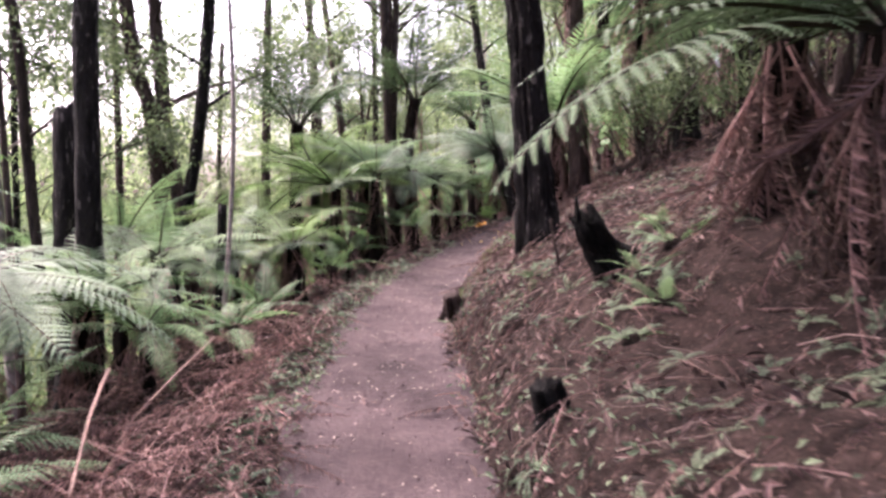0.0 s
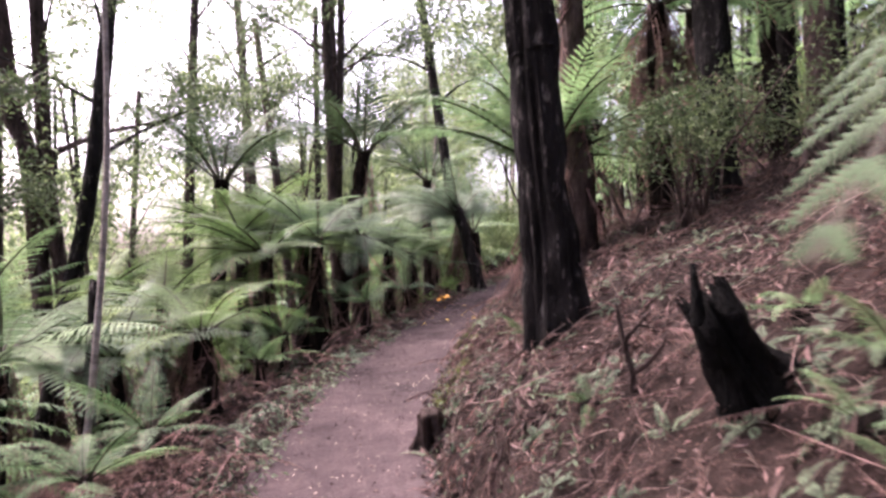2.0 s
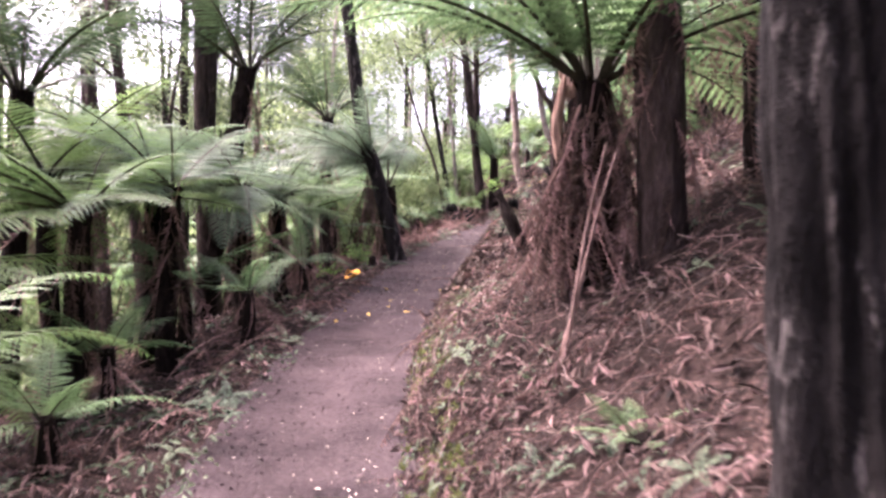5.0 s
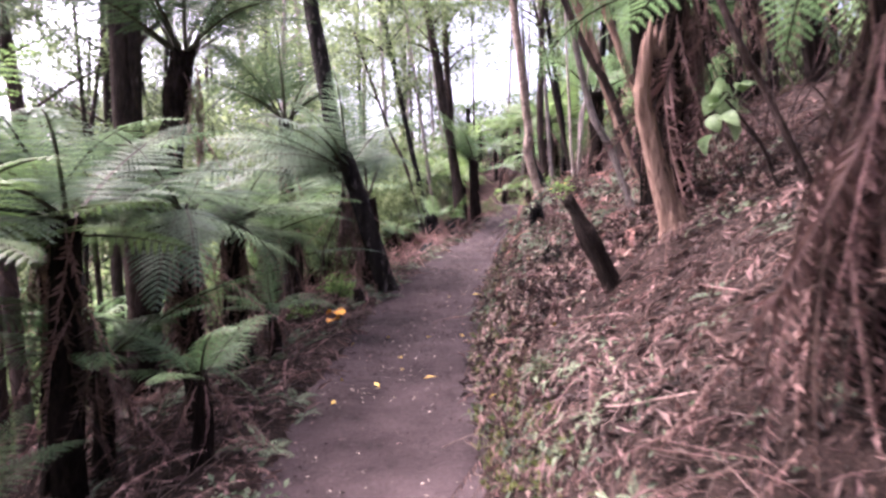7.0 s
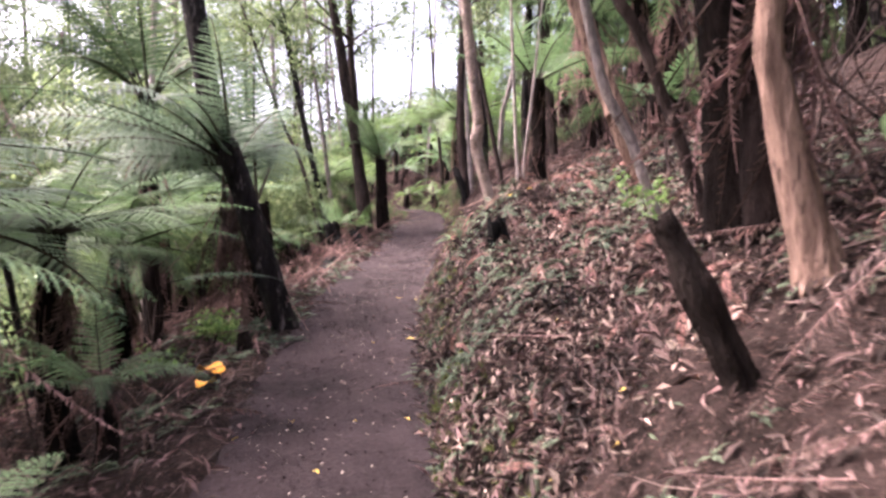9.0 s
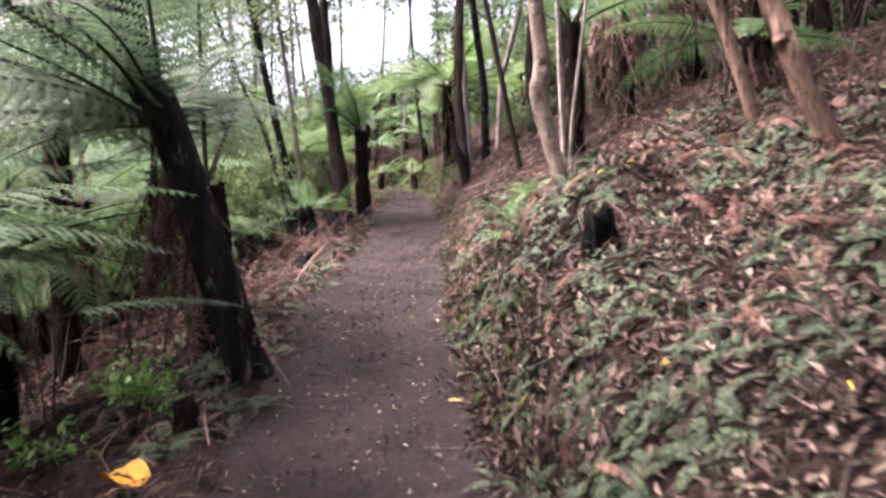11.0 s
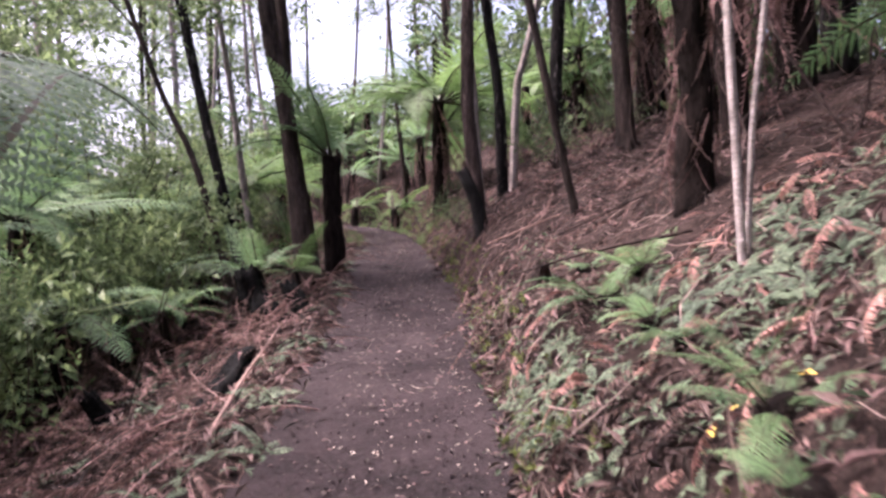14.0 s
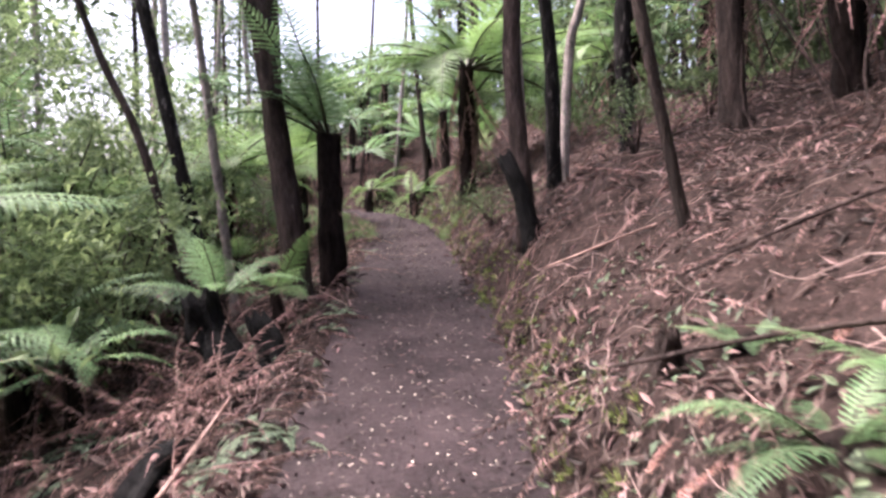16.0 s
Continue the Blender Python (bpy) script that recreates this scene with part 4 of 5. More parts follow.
for k in range(9):
    x, y = beside(9 + 14 * rng.random(), -4.5 - 5 * rng.random())
    g, a = gz(x, y) - 0.1, rng.normal(0, 0.5, 2)
    tree([(x, y, g), (x + a[0] * 0.4, y + a[1] * 0.4, g + 3), (x + a[0], y + a[1], g + 7.5)], 0.06, 0.03, (BARK_BLACK, BARK_BROWN)[k % 2], "twiggy dark-leaved tree on the downhill side", 8, sprays=7, kind="dark", low=2.6, spread=1.7, scale=0.85, group="slim trees in the wood", step=0.3)
for x, y, high in ((2.5, 25.7, 1.6), (1.7, 24.5, 1.6), (3.7, 26.9, 1.5), (3.1, 26.5, 1.2)):
    shrub(x, y, high, "shrub", 8, 0.55, "thin leafy light green shrub on the downhill side", 0.9)
for x, y in ((7.2, 24.6), (8.4, 25.0), (7.7, 27.6), (9.6, 31.2)):
    shrub(x, y, 0.5, "dull", 5, 0.3, "low straggly green shrub on the bank", 0.7)

for x, y, n, length in ((4.85, 21.15, 10, 0.46), (5.1, 21.1, 9, 0.4), (4.6, 20.5, 8, 0.34), (4.28, 19.97, 8, 0.32), (3.65, 19.05, 8, 0.3), (3.3, 18.7, 7, 0.28), (4.05, 19.5, 8, 0.3), (1.25, 5.0, 7, 0.3), (0.75, 6.4, 7, 0.28), (0.95, 9.2, 7, 0.3), (1.5, 5.2, 8, 0.34), (1.3, 4.7, 7, 0.3), (1.05, 4.5, 7, 0.26), (1.65, 6.1, 8, 0.36), (5.35, 21.9, 8, 0.3), (*beside(23.5, 0.68), 10, 0.24), (*beside(22.9, 0.66), 9, 0.2), (*beside(24.3, 0.68), 9, 0.2)):
    ground_fern(x, y, 0.04, n, length, FROND, True, 3, "small green fern growing in the bank litter")

for k, (x, y) in enumerate(((9.9, 36.5), (10.4, 37.8), (9.4, 39.6), (10.6, 39.2), (8.2, 40.6), (11.2, 36.2), (11.6, 38.4), (10.9, 34.8), (9.7, 33.9), (7.2, 38.6))):
    tree_fern(x, y, gz(x, y) + 0.5 + 0.25 * (k % 4), 0.09, 14, 1.2, False, (FROND_LIME, FROND)[k % 2], 10, (5, 50), group="tree ferns round the bend", label="low bright tree fern on the bank by the bend")

# the broad-leaved plant that leans out of the bank
ob = thing("broadleaf_plant", 3.1, 13.5, gz(3.1, 13.5), "plant with large pale green leaves on the bank", "plant")
part("stem", mesh_of("stem", *tube([(0, 0, -0.05), (-0.12, 0.03, 0.3), (-0.36, 0.05, 0.58)], 0.015, 0.008, 6, 0.1), BARK_BROWN, True), ob)
big_leaf = mesh_of("leaf", *broad_leaf(0.8, 0.6), LEAF_BROAD, True)
for k in range(11):
    part("leaf", big_leaf, ob, pose(-0.36 + rng.normal(0, 0.1), 0.05 + rng.normal(0, 0.08), 0.56 + rng.normal(0, 0.12), -35 + rng.normal(0, 20), rng.normal(0, 25), k * 137.5) @ Matrix.Scale(0.17 * (0.8 + 0.4 * rng.random()), 4))

# stumps, log and sticks
def stump(pts, r0, r1, material, label, broken=0.08, name="stump"):
    p = np.array(pts, float)
    ob = thing(name, *p[0], label, "stump")
    part("trunk", mesh_of("trunk", *tube(p - p[0], r0, r1, 24, 0.03, 0.6, 0.5, 0.35, broken), material, True), ob)
    return ob


lean_stump = stump([(1.3, 5.66, 0.85), (1.19, 5.6, 1.12), (1.07, 5.55, 1.32), (1.0, 5.53, 1.42)], 0.15, 0.075, CHAR, "black rotten leaning stump on the bank", 0.16)
for k, (x, y, h) in enumerate(((-0.39, -0.16, 0.17), (-0.31, -0.08, 0.03), (-0.22, -0.12, -0.04))):
    part("splinter", mesh_of("splinter", *tube([(x + 0.1, y + 0.03, 0.4), (x + 0.03, y, 0.54), (x, y, 0.6 + h)], 0.045, 0.01, 8, 0.04, 0.4, 0.3), CHAR, True), lean_stump)
stump([(0.62, 3.98, 0.2), (0.56, 3.93, 0.45), (0.5, 3.88, 0.64)], 0.13, 0.07, CHAR, "low black rotten stump on the bank", 0.05)
stump([(0.12, 8.35, 0.35), (0.1, 8.3, 0.5), (0.08, 8.25, 0.66)], 0.095, 0.08, BARK_BROWN, "short dark stub at the track's edge", 0.02)
stump([(3.08, 17.45, 1.9), (3.06, 17.43, 2.1), (3.03, 17.4, 2.3)], 0.1, 0.06, CHAR, "small hollow black stump among ferns", 0.1)
stump([(4.22, 25.2, 1.85), (4.12, 25.28, 2.15), (4.0, 25.36, 2.5)], 0.14, 0.1, CHAR, "leaning black stump below the track", 0.1)
stump([(4.38, 25.0, 1.9), (4.42, 25.0, 2.1), (4.36, 25.1, 2.36)], 0.1, 0.06, CHAR, "charred stub beside a leaning stump", 0.1)
stump([(2.66, 23.78, 1.2), (2.58, 23.76, 1.48), (2.44, 23.72, 1.74)], 0.13, 0.06, CHAR, "wedge of rotten black stump", 0.08)
stump([(5.14, 22.08, 2.36), (5.12, 22.05, 2.46), (5.08, 22.0, 2.54)], 0.075, 0.025, BARK_BROWN, "small reddish rotten stump on the bank", 0.08)
cut_stem = stump([(2.07, 13.74, 1.6), (2.0, 13.77, 1.76), (1.89, 13.81, 2.0), (1.77, 13.86, 2.24)], 0.048, 0.043, BARK_BROWN, "leaning sawn-off brown stem on the bank", 0.03, "cut_stem")
part("side_stub", mesh_of("side_stub", *tube([(-0.12, 0.05, 0.3), (-0.2, 0.08, 0.42), (-0.22, 0.08, 0.5)], 0.02, 0.014, 7, 0.05, 0.2), BARK_BROWN, True), cut_stem)
part("sprig", spray_mesh("bright", 0), cut_stem, pose(-0.34, 0.14, 0.72, 0, 0, 0) @ Matrix.Scale(0.38, 4), "yellow-green leafy sprig")
shrub(1.3, 13.3, 0.12, "dull", 3, 0.08, "small green seedling among dead fronds", 0.3)


def stick(pts, r, material, label, name="stick"):
    p = np.array(pts, float)
    return tagged(new(name, mesh_of(name, *tube(p, r, r * 0.6, 7, 0.08, 0.2), material, True)), label, "stick")


ob = thing("dead_branch", 0.89, 6.21, gz(0.89, 6.21), "forked brown dead branch sticking out of the bank", "branch")
for name, pts, r in (("stem", [(0.0, 0.03, -0.08), (0.0, -0.03, 0.08), (-0.04, -0.01, 0.26), (-0.07, 0.0, 0.46)], 0.022), ("fork", [(0.0, -0.03, 0.1), (0.05, -0.07, 0.14), (0.13, -0.11, 0.24), (0.16, -0.12, 0.33)], 0.016), ("fork", [(-0.04, -0.01, 0.26), (0.02, -0.05, 0.34), (0.09, -0.09, 0.43)], 0.012)):
    part(name, mesh_of(name, *tube(np.array(pts) * 0.85, r * 0.8, r * 0.35, 8, 0.05, 0.25), BARK_BROWN, True), ob)
ob = thing("fallen_log", 2.05, 21.9, 1.52, "black rotting log lying below the track", "log")
part("bark", mesh_of("bark", *tube([(0.45, 0.05, -0.16), (0.8, 0.7, 0.05), (1.1, 1.2, 0.21), (1.5, 1.95, 0.4)], 0.095, 0.08, 20, 0.04, 0.35, 0.4, 0, 0.06), CHAR, True), ob)
stick([(2.9, 22.1, 1.75), (3.3, 22.9, 1.9), (3.6, 23.5, 1.98), (3.95, 24.2, 2.08)], 0.016, STICK_PALE, "pale dry branch lying beside a black log")
stick([(1.13, 10.45, 1.2), (1.16, 10.45, 1.3), (1.25, 10.44, 1.9), (1.34, 10.43, 2.32)], 0.013, STICK_PALE, "pinkish dead stalk leaning on a tree fern")
stick([(1.14, 10.5, 1.2), (1.22, 10.49, 1.5), (1.32, 10.48, 1.95), (1.41, 10.46, 2.28)], 0.012, STICK_PALE, "pinkish dead stalk leaning on a tree fern")
stick([(5.75, 23.75, 2.72), (6.3, 23.45, 2.95), (6.8, 23.2, 3.1), (7.3, 22.95, 3.3)], 0.009, STICK_PALE, "long thin fallen branch across the bank")
stick([(-2.2, 5.25, 0.48), (-1.95, 4.4, 0.38), (-1.72, 3.65, 0.2)], 0.014, STICK_PALE, "pale dry stick on dead fronds")
stick([(-2.0, 7.0, 0.42), (-1.95, 6.0, 0.35), (-1.9, 4.9, 0.25)], 0.013, STICK_PALE, "pale dry stick on dead fronds")
stick([(1.75, 9.6, 1.45), (1.6, 9.0, 1.4), (1.3, 8.6, 1.15)], 0.016, STICK_PALE, "pinkish dead stalk on the bank")
stick([(1.5, 6.5, 1.2), (1.1, 6.3, 1.1), (0.85, 6.0, 0.95)], 0.022, STICK_PALE, "broken pale branch on the bank")
stick([(5.3, 20.9, 2.75), (5.0, 21.4, 2.65), (4.7, 21.9, 2.5)], 0.012, BARK_BROWN, "brown fallen branch on the bank")
stick([(6.4, 21.4, 3.3), (5.9, 22.0, 3.0), (5.4, 22.3, 2.75)], 0.012, BARK_BROWN, "brown fallen branch on the bank")
for k in range(2):
    tagged(new("fallen_leaf", mesh_of("fallen_leaf", *broad_leaf(0.8, 0.35, 0.07), LEAF_ORANGE, True)), "curled orange fallen leaf beside the track", "leaf").matrix_basis = pose(0.95 - 0.1 * k, 17.8 - 0.14 * k, gz(0.95 - 0.1 * k, 17.8 - 0.14 * k) + 0.03, 4, 8 * k, 40 + 100 * k) @ Matrix.Scale(0.26 - 0.08 * k, 4)

for k in range(20):
    x, y = beside(31 + 13 * rng.random(), (1.2 + 3.5 * rng.random()) * (1 if k % 2 else -1))
    tree_fern(x, y, gz(x, y) + 0.8 + 1.8 * rng.random(), 0.1, 13, 1.3, False, (FROND_LIME, FROND_LIME, FROND)[k % 3], 12, (5, 45), group="tree ferns round the bend", label="bright tree fern with a brown skirt by the bend", dead_len=1.1)

# ---- the wood around: ferns and trees away from the track ----
for k in range(48):
    x, y = beside(3 + 42 * rng.random(), -3.6 - 8 * rng.random())
    g = gz(x, y)
    tree_fern(x, y, g + 1.0 + 2.2 * rng.random(), 0.1, 11, 1.3 + 0.5 * rng.random(), False, (FROND, FROND_LIME, FROND)[k % 3], 5, (5, 50), group="tree ferns in the downhill wood")
for k in range(28):
    x, y = beside(3 + 40 * rng.random(), 3.7 + 6 * rng.random())
    g = gz(x, y)
    tree_fern(x, y, g + 1.8 + 2.0 * rng.random(), 0.13, 11, 1.5, False, (FROND, FROND, FROND_LIME)[k % 3], 9, (5, 45), group="tree ferns up the bank", label="dark tree fern with hanging dead fronds up the bank", dead_len=1.2)
for k in range(26):
    x, y = beside(5 + 42 * rng.random(), -5.5 - 11 * rng.random())
    g = gz(x, y) - 0.1
    h, a, b = 8 + 3 * rng.random(), *rng.normal(0, 0.35, 2)
    r = 0.05 + 0.08 * rng.random()
    tree([(x, y, g), (x + a * 0.4, y + b * 0.4, g + h * 0.4), (x + a, y + b, g + h)], r, r * 0.6, (BARK_BROWN, BARK_BLACK, BARK_GREY)[k % 3], "slim tree in the downhill wood", 8, sprays=7, kind=("light", "dark", "light")[k % 3], low=3.5, scale=1.3, spread=1.5, group="slim trees in the wood", step=0.4)
for k in range(46):
    x, y = beside(5 + 36 * rng.random(), 3.9 + 8 * rng.random())
    g = gz(x, y) - 0.1
    h, a, b = 6 + 3 * rng.random(), *rng.normal(0, 0.3, 2)
    r = 0.04 + 0.08 * rng.random()
    tree([(x, y, g), (x + a * 0.4, y + b * 0.4, g + h * 0.4), (x + a, y + b, g + h)], r, r * 0.65, (BARK_BLACK, BARK_BROWN, BARK_BLACK)[k % 3], "slim dark tree up the bank", 8, sprays=4, kind="dark", low=2.8, scale=1.2, spread=1.3, group="trees up the bank", step=0.4)
for k in range(26):
    x, y = beside(38 + 9 * rng.random(), -6 + 16 * rng.random())
    if abs(along([x], [y])[0][0]) < 1.3 or 15 < math.degrees(math.atan2(x - 0.5, y - 12)) < 26:
        continue
    g = gz(x, y) - 0.1
    h, a, b = 8 + 3 * rng.random(), *rng.normal(0, 0.35, 2)
    r = 0.05 + 0.07 * rng.random()
    tree([(x, y, g), (x + a * 0.4, y + b * 0.4, g + h * 0.4), (x + a, y + b, g + h)], r, r * 0.6, (BARK_BROWN, BARK_GREY)[k % 2], "slim tree beyond the bend", 8, sprays=6, kind="light", low=3.5, scale=1.3, spread=1.4, group="slim trees in the wood", step=0.4)

# thin bare trees standing in the clearing beyond the bend
for k, (a, d) in enumerate(((17.2, 23), (18.6, 29), (19.8, 25), (21.0, 31), (22.3, 27), (23.6, 24))):
    x, y = 0.5 + d * math.sin(math.radians(a)), 12 + d * math.cos(math.radians(a))
    if abs(along([x], [y])[0][0]) < 0.9:
        x -= 1.8
    g, b = gz(x, y) - 0.1, rng.normal(0, 0.35, 2)
    tree([(x, y, g), (x + b[0], y + b[1], g + 4), (x + b[0] * 1.5, y + b[1] * 2, g + 9)], 0.055, 0.025, (BARK_GREY, BARK_BROWN)[k % 2], "thin bare tree in the clearing beyond the bend", 7, sprays=4, kind="dull", low=4, spread=1.3, scale=0.9, group="slim trees in the wood", step=0.4)

# skirted ferns and bare stems that thicken the wood above the second half of the track
for k, (y, d, up) in enumerate(((21.5, 3.6, 2.2), (23.0, 4.6, 2.6), (24.6, 3.9, 2.3), (26.2, 4.8, 2.7), (27.8, 3.7, 2.2), (29.5, 4.6, 2.6), (22.2, 6.2, 3.0), (25.4, 6.4, 3.0), (28.6, 6.4, 3.2), (31.5, 5.2, 2.8))):
    x, y = beside(y, d)
    tree_fern(x, y, gz(x, y) + up, 0.12, 12, 1.5, False, (FROND_SHADED, FROND)[k % 2], 24, (5, 45), group="tree ferns up the bank", label="dark tree fern with hanging dead fronds up the bank", dead_len=1.6)

# unseen tall trees, added so that their crowns shade the start of the track
for x, y, a, b in ((2.9, 2.3, -0.5, 0.5), (3.3, 0.2, -0.8, 0.6), (3.6, 3.6, -0.4, 0.3), (-3.1, 3.3, 0.5, 0.8), (-3.0, 0.8, 0.6, 0.6)):
    g = gz(x, y) - 0.1
    tree([(x, y, g), (x + a * 0.4, y + b * 0.4, g + 2.5), (x + a, y + b, g + 6.5)], 0.14, 0.08, BARK_BLACK, "tall black-barked tree with a spreading dark crown", 12, sprays=13, kind="dark", low=3.4, spread=2.3, scale=1.7, group="tall trees over the start", step=0.2)

# unseen wood added behind the start of the walk, also to shade it
for k in range(9):
    x, y = beside(-11 + 12.5 * rng.random(), (1.7 + 4 * rng.random()) * (1 if k % 2 else -1))
    tree_fern(x, y, gz(x, y) + 1.6 + 1.4 * rng.random(), 0.12, 11, 1.6, False, FROND, 4, (5, 45), group="tree ferns behind the start")
for k in range(12):
    x, y = beside(-12 + 14 * rng.random(), (2.2 + 6 * rng.random()) * (1 if k % 2 else -1))
    g, a = gz(x, y) - 0.1, rng.normal(0, 0.4, 2)
    tree([(x, y, g), (x + a[0] * 0.4, y + a[1] * 0.4, g + 3), (x + a[0], y + a[1], g + 8)], 0.1, 0.06, BARK_BLACK, "unseen dark tree added behind the start of the track", 8, sprays=6, kind="dark", low=3, spread=1.7, scale=1.5, group="trees behind the start", step=0.4)


# ---- litter, low growth and small things ----
def strewn(n, y0, y1, d0, d1, lift=0.01, power=1.0):
    """n places beside the track with the ground's slope there: points and turns that lie on the slope."""
    many = int(n * 1.7)
    k = np.searchsorted(LINE[:, 1], y0 + (y1 - y0) * rng.random(many)).clip(0, len(LINE) - 1)
    d = d0 + (d1 - d0) * rng.random(many) ** power
    x, y = LINE[k, 0] + TANG[k, 1] * d + rng.normal(0, 0.04, many), LINE[k, 1] - TANG[k, 0] * d + rng.normal(0, 0.04, many)
    drift = rng.random(many) + 0.55 * vnoise(x, y, 0.7, n % 97) + 0.35 * vnoise(x, y, 0.25, n % 89)
    pick = np.argsort(drift)[-n:]
    x, y = x[pick], y[pick]
    z, e = ground_height(x, y), 0.06
    zx, zy = (ground_height(x + e, y) - z) / e, (ground_height(x, y + e) - z) / e
    dd, pz, _ = along(x, y)
    on = (dd > -0.56) & (dd < 0.6)
    z = np.where(on, np.maximum(z, pz + 0.004), z)
    up = np.stack([-zx, -zy, np.ones(n)], 1)
    up[on] = (0, 0, 1)
    up /= np.linalg.norm(up, axis=1)[:, None]
    a = np.cross(up, [[0.0, 1.0, 0.0]])
    a /= np.linalg.norm(a, axis=1)[:, None]
    return np.stack([x, y, z + lift], 1), np.stack([a, np.cross(up, a), up], -1)


def stuff(name, shape, material, places, base, tip, sizes, label, category):
    v, f = scattered(shape, poses(places, base @ turns(len(places), tip), sizes))
    return tagged(new(name, mesh_of(name, v, f, material)), label, category, kind="stuff")


def sizes(n, lo, hi):
    return lo + (hi - lo) * rng.random(n)


p, b = strewn(3000, 1.5, 42, 0.6, 5.0, 0.05, 1.5)
stuff("dead_fronds", FROND_BROWN[0], LITTER_DEAD, p, b, 0.8, sizes(3000, 0.2, 0.75), "fallen brown fern fronds covering the bank", "litter")
p, b = strewn(3600, 1.5, 42, -4.5, -0.62, 0.07)
stuff("dead_fronds", FROND_BROWN[1], LITTER_DEAD_LIT, p, b, 1.3, sizes(3600, 0.25, 0.8), "fallen brown fern fronds below the track", "litter")
p, b = strewn(2400, 1.5, 7, 0.57, 4.5, 0.015, 1.5)
stuff("leaf_litter", leaf_shape(1, 0.24, 0.1), LITTER_LEAF, p, b, 1.5, sizes(2400, 0.03, 0.13), "brown dry leaves on dark soil at the foot of the bank", "litter")
p, b = strewn(3800, 14.2, 18.6, 0.58, 3.2, 0.035, 1.3)
stuff("leaf_litter", leaf_shape(1, 0.36, 0.16), LITTER_TAN, p, b, 1.9, sizes(3800, 0.03, 0.085), "tan curled leaves heaped on the bank", "litter")
p, b = strewn(36000, 6.5, 34, 0.57, 4.5, 0.015, 1.5)
stuff("leaf_litter", leaf_shape(1, 0.24, 0.1), LITTER_LEAF, p, b, 1.5, sizes(36000, 0.03, 0.12), "brown dry leaves strewn over the bank", "litter")
p, b = strewn(28000, 1.5, 34, -4.0, -0.55, 0.015)
stuff("leaf_litter", leaf_shape(1, 0.24, 0.1), LITTER_LEAF, p, b, 1.5, sizes(28000, 0.04, 0.15), "brown dry leaves below the track", "litter")
p, b = strewn(1500, 1.5, 38, -0.5, 0.5, 0.004)
stuff("path_leaves", leaf_shape(1, 0.5, 0.08), LITTER_PALE, p, b, 0.5, sizes(1500, 0.012, 0.035), "small pale leaves trodden into the track", "litter")
p, b = strewn(1500, 17, 34, -0.58, 0.58, 0.004)
stuff("path_leaves", leaf_shape(1, 0.4, 0.08), LITTER_LEAF, p, b, 0.5, sizes(1500, 0.02, 0.06), "dark brown leaves trodden into the track", "litter")
p, b = strewn(500, 1.5, 38, -0.55, 0.55, 0.004)
stuff("path_leaves", leaf_shape(1, 0.5, 0.08), LITTER_LEAF, p, b, 0.5, sizes(500, 0.02, 0.06), "brown leaves on the track", "litter")
stick_shape = tube([(0, -0.5, 0), (0.08, -0.15, 0.03), (-0.03, 0.2, 0.0), (0.07, 0.5, 0.04)], 0.007, 0.003, 4, 0.2)
p, b = strewn(520, 1.5, 34, 0.55, 4.5, 0.03, 1.3)
stuff("twigs", stick_shape, TWIG, p, b, 0.6, sizes(520, 0.15, 0.7), "dry twigs lying on the bank", "litter")
p, b = strewn(320, 1.5, 34, -4.0, -0.5, 0.03)
stuff("twigs", stick_shape, TWIG, p, b, 0.6, sizes(320, 0.15, 0.7), "dry twigs below the track", "litter")
crumb = np.array(((1, 0, 0), (-1, 0, 0), (0, 1, 0), (0, -1, 0), (0, 0, 0.7), (0, 0, -0.7))), np.array(((0, 2, 4), (2, 1, 4), (1, 3, 4), (3, 0, 4), (2, 0, 5), (1, 2, 5), (3, 1, 5), (0, 3, 5)))
p, b = strewn(4500, 1.5, 34, -0.55, 0.55, 0.002)
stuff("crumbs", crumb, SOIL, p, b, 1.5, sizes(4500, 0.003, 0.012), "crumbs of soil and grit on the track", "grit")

# small ferns on the bank, thick in the second half of the walk
small = joined([(np.asarray(v) @ np.array(Matrix.Rotation(math.radians(a), 3, "Z") @ Matrix.Rotation(math.radians(e), 3, "X")).T, f) for a, e, (v, f) in ((0, 30, FROND_PLAIN[1]), (75, 20, FROND_PLAIN[0]), (150, 40, FROND_PLAIN[1]), (215, 15, FROND_PLAIN[0]), (290, 35, FROND_PLAIN[1]))])
p, b = strewn(720, 16.2, 21.6, 0.62, 3.2, 0.0, 1.2)
stuff("small_ferns", small, GROUND_FERN, p, b, 0.5, sizes(720, 0.07, 0.22), "low dull green ferns covering the bank", "fern")
p, b = strewn(380, 2, 17.6, 0.55, 3.5, 0.0, 1.2)
stuff("small_ferns", small, GROUND_FERN, p, b, 0.5, sizes(380, 0.07, 0.2), "scattered low ferns on the bank", "fern")
p, b = strewn(420, 2, 34, -2.5, -0.55, 0.0)
stuff("small_ferns", small, GROUND_FERN, p, b, 0.5, sizes(420, 0.1, 0.3), "low ferns along the track's lower edge", "fern")
p, b = strewn(55, 16.5, 21.5, 0.7, 2.2, 0.12, 1.2)
stuff("rusty_fronds", FROND_RUST[1], LITTER_RUST, p, b, 0.9, sizes(55, 0.18, 0.4), "pinkish red drooping fern fronds on the bank", "litter")
p, b = strewn(170, 14.5, 22, 0.65, 3.2, 0.09, 1.2)
stuff("rusty_fronds", FROND_RUST[0], LITTER_RUST, p, b, 0.9, sizes(170, 0.12, 0.34), "rust-red dying fern fronds on the bank", "litter")
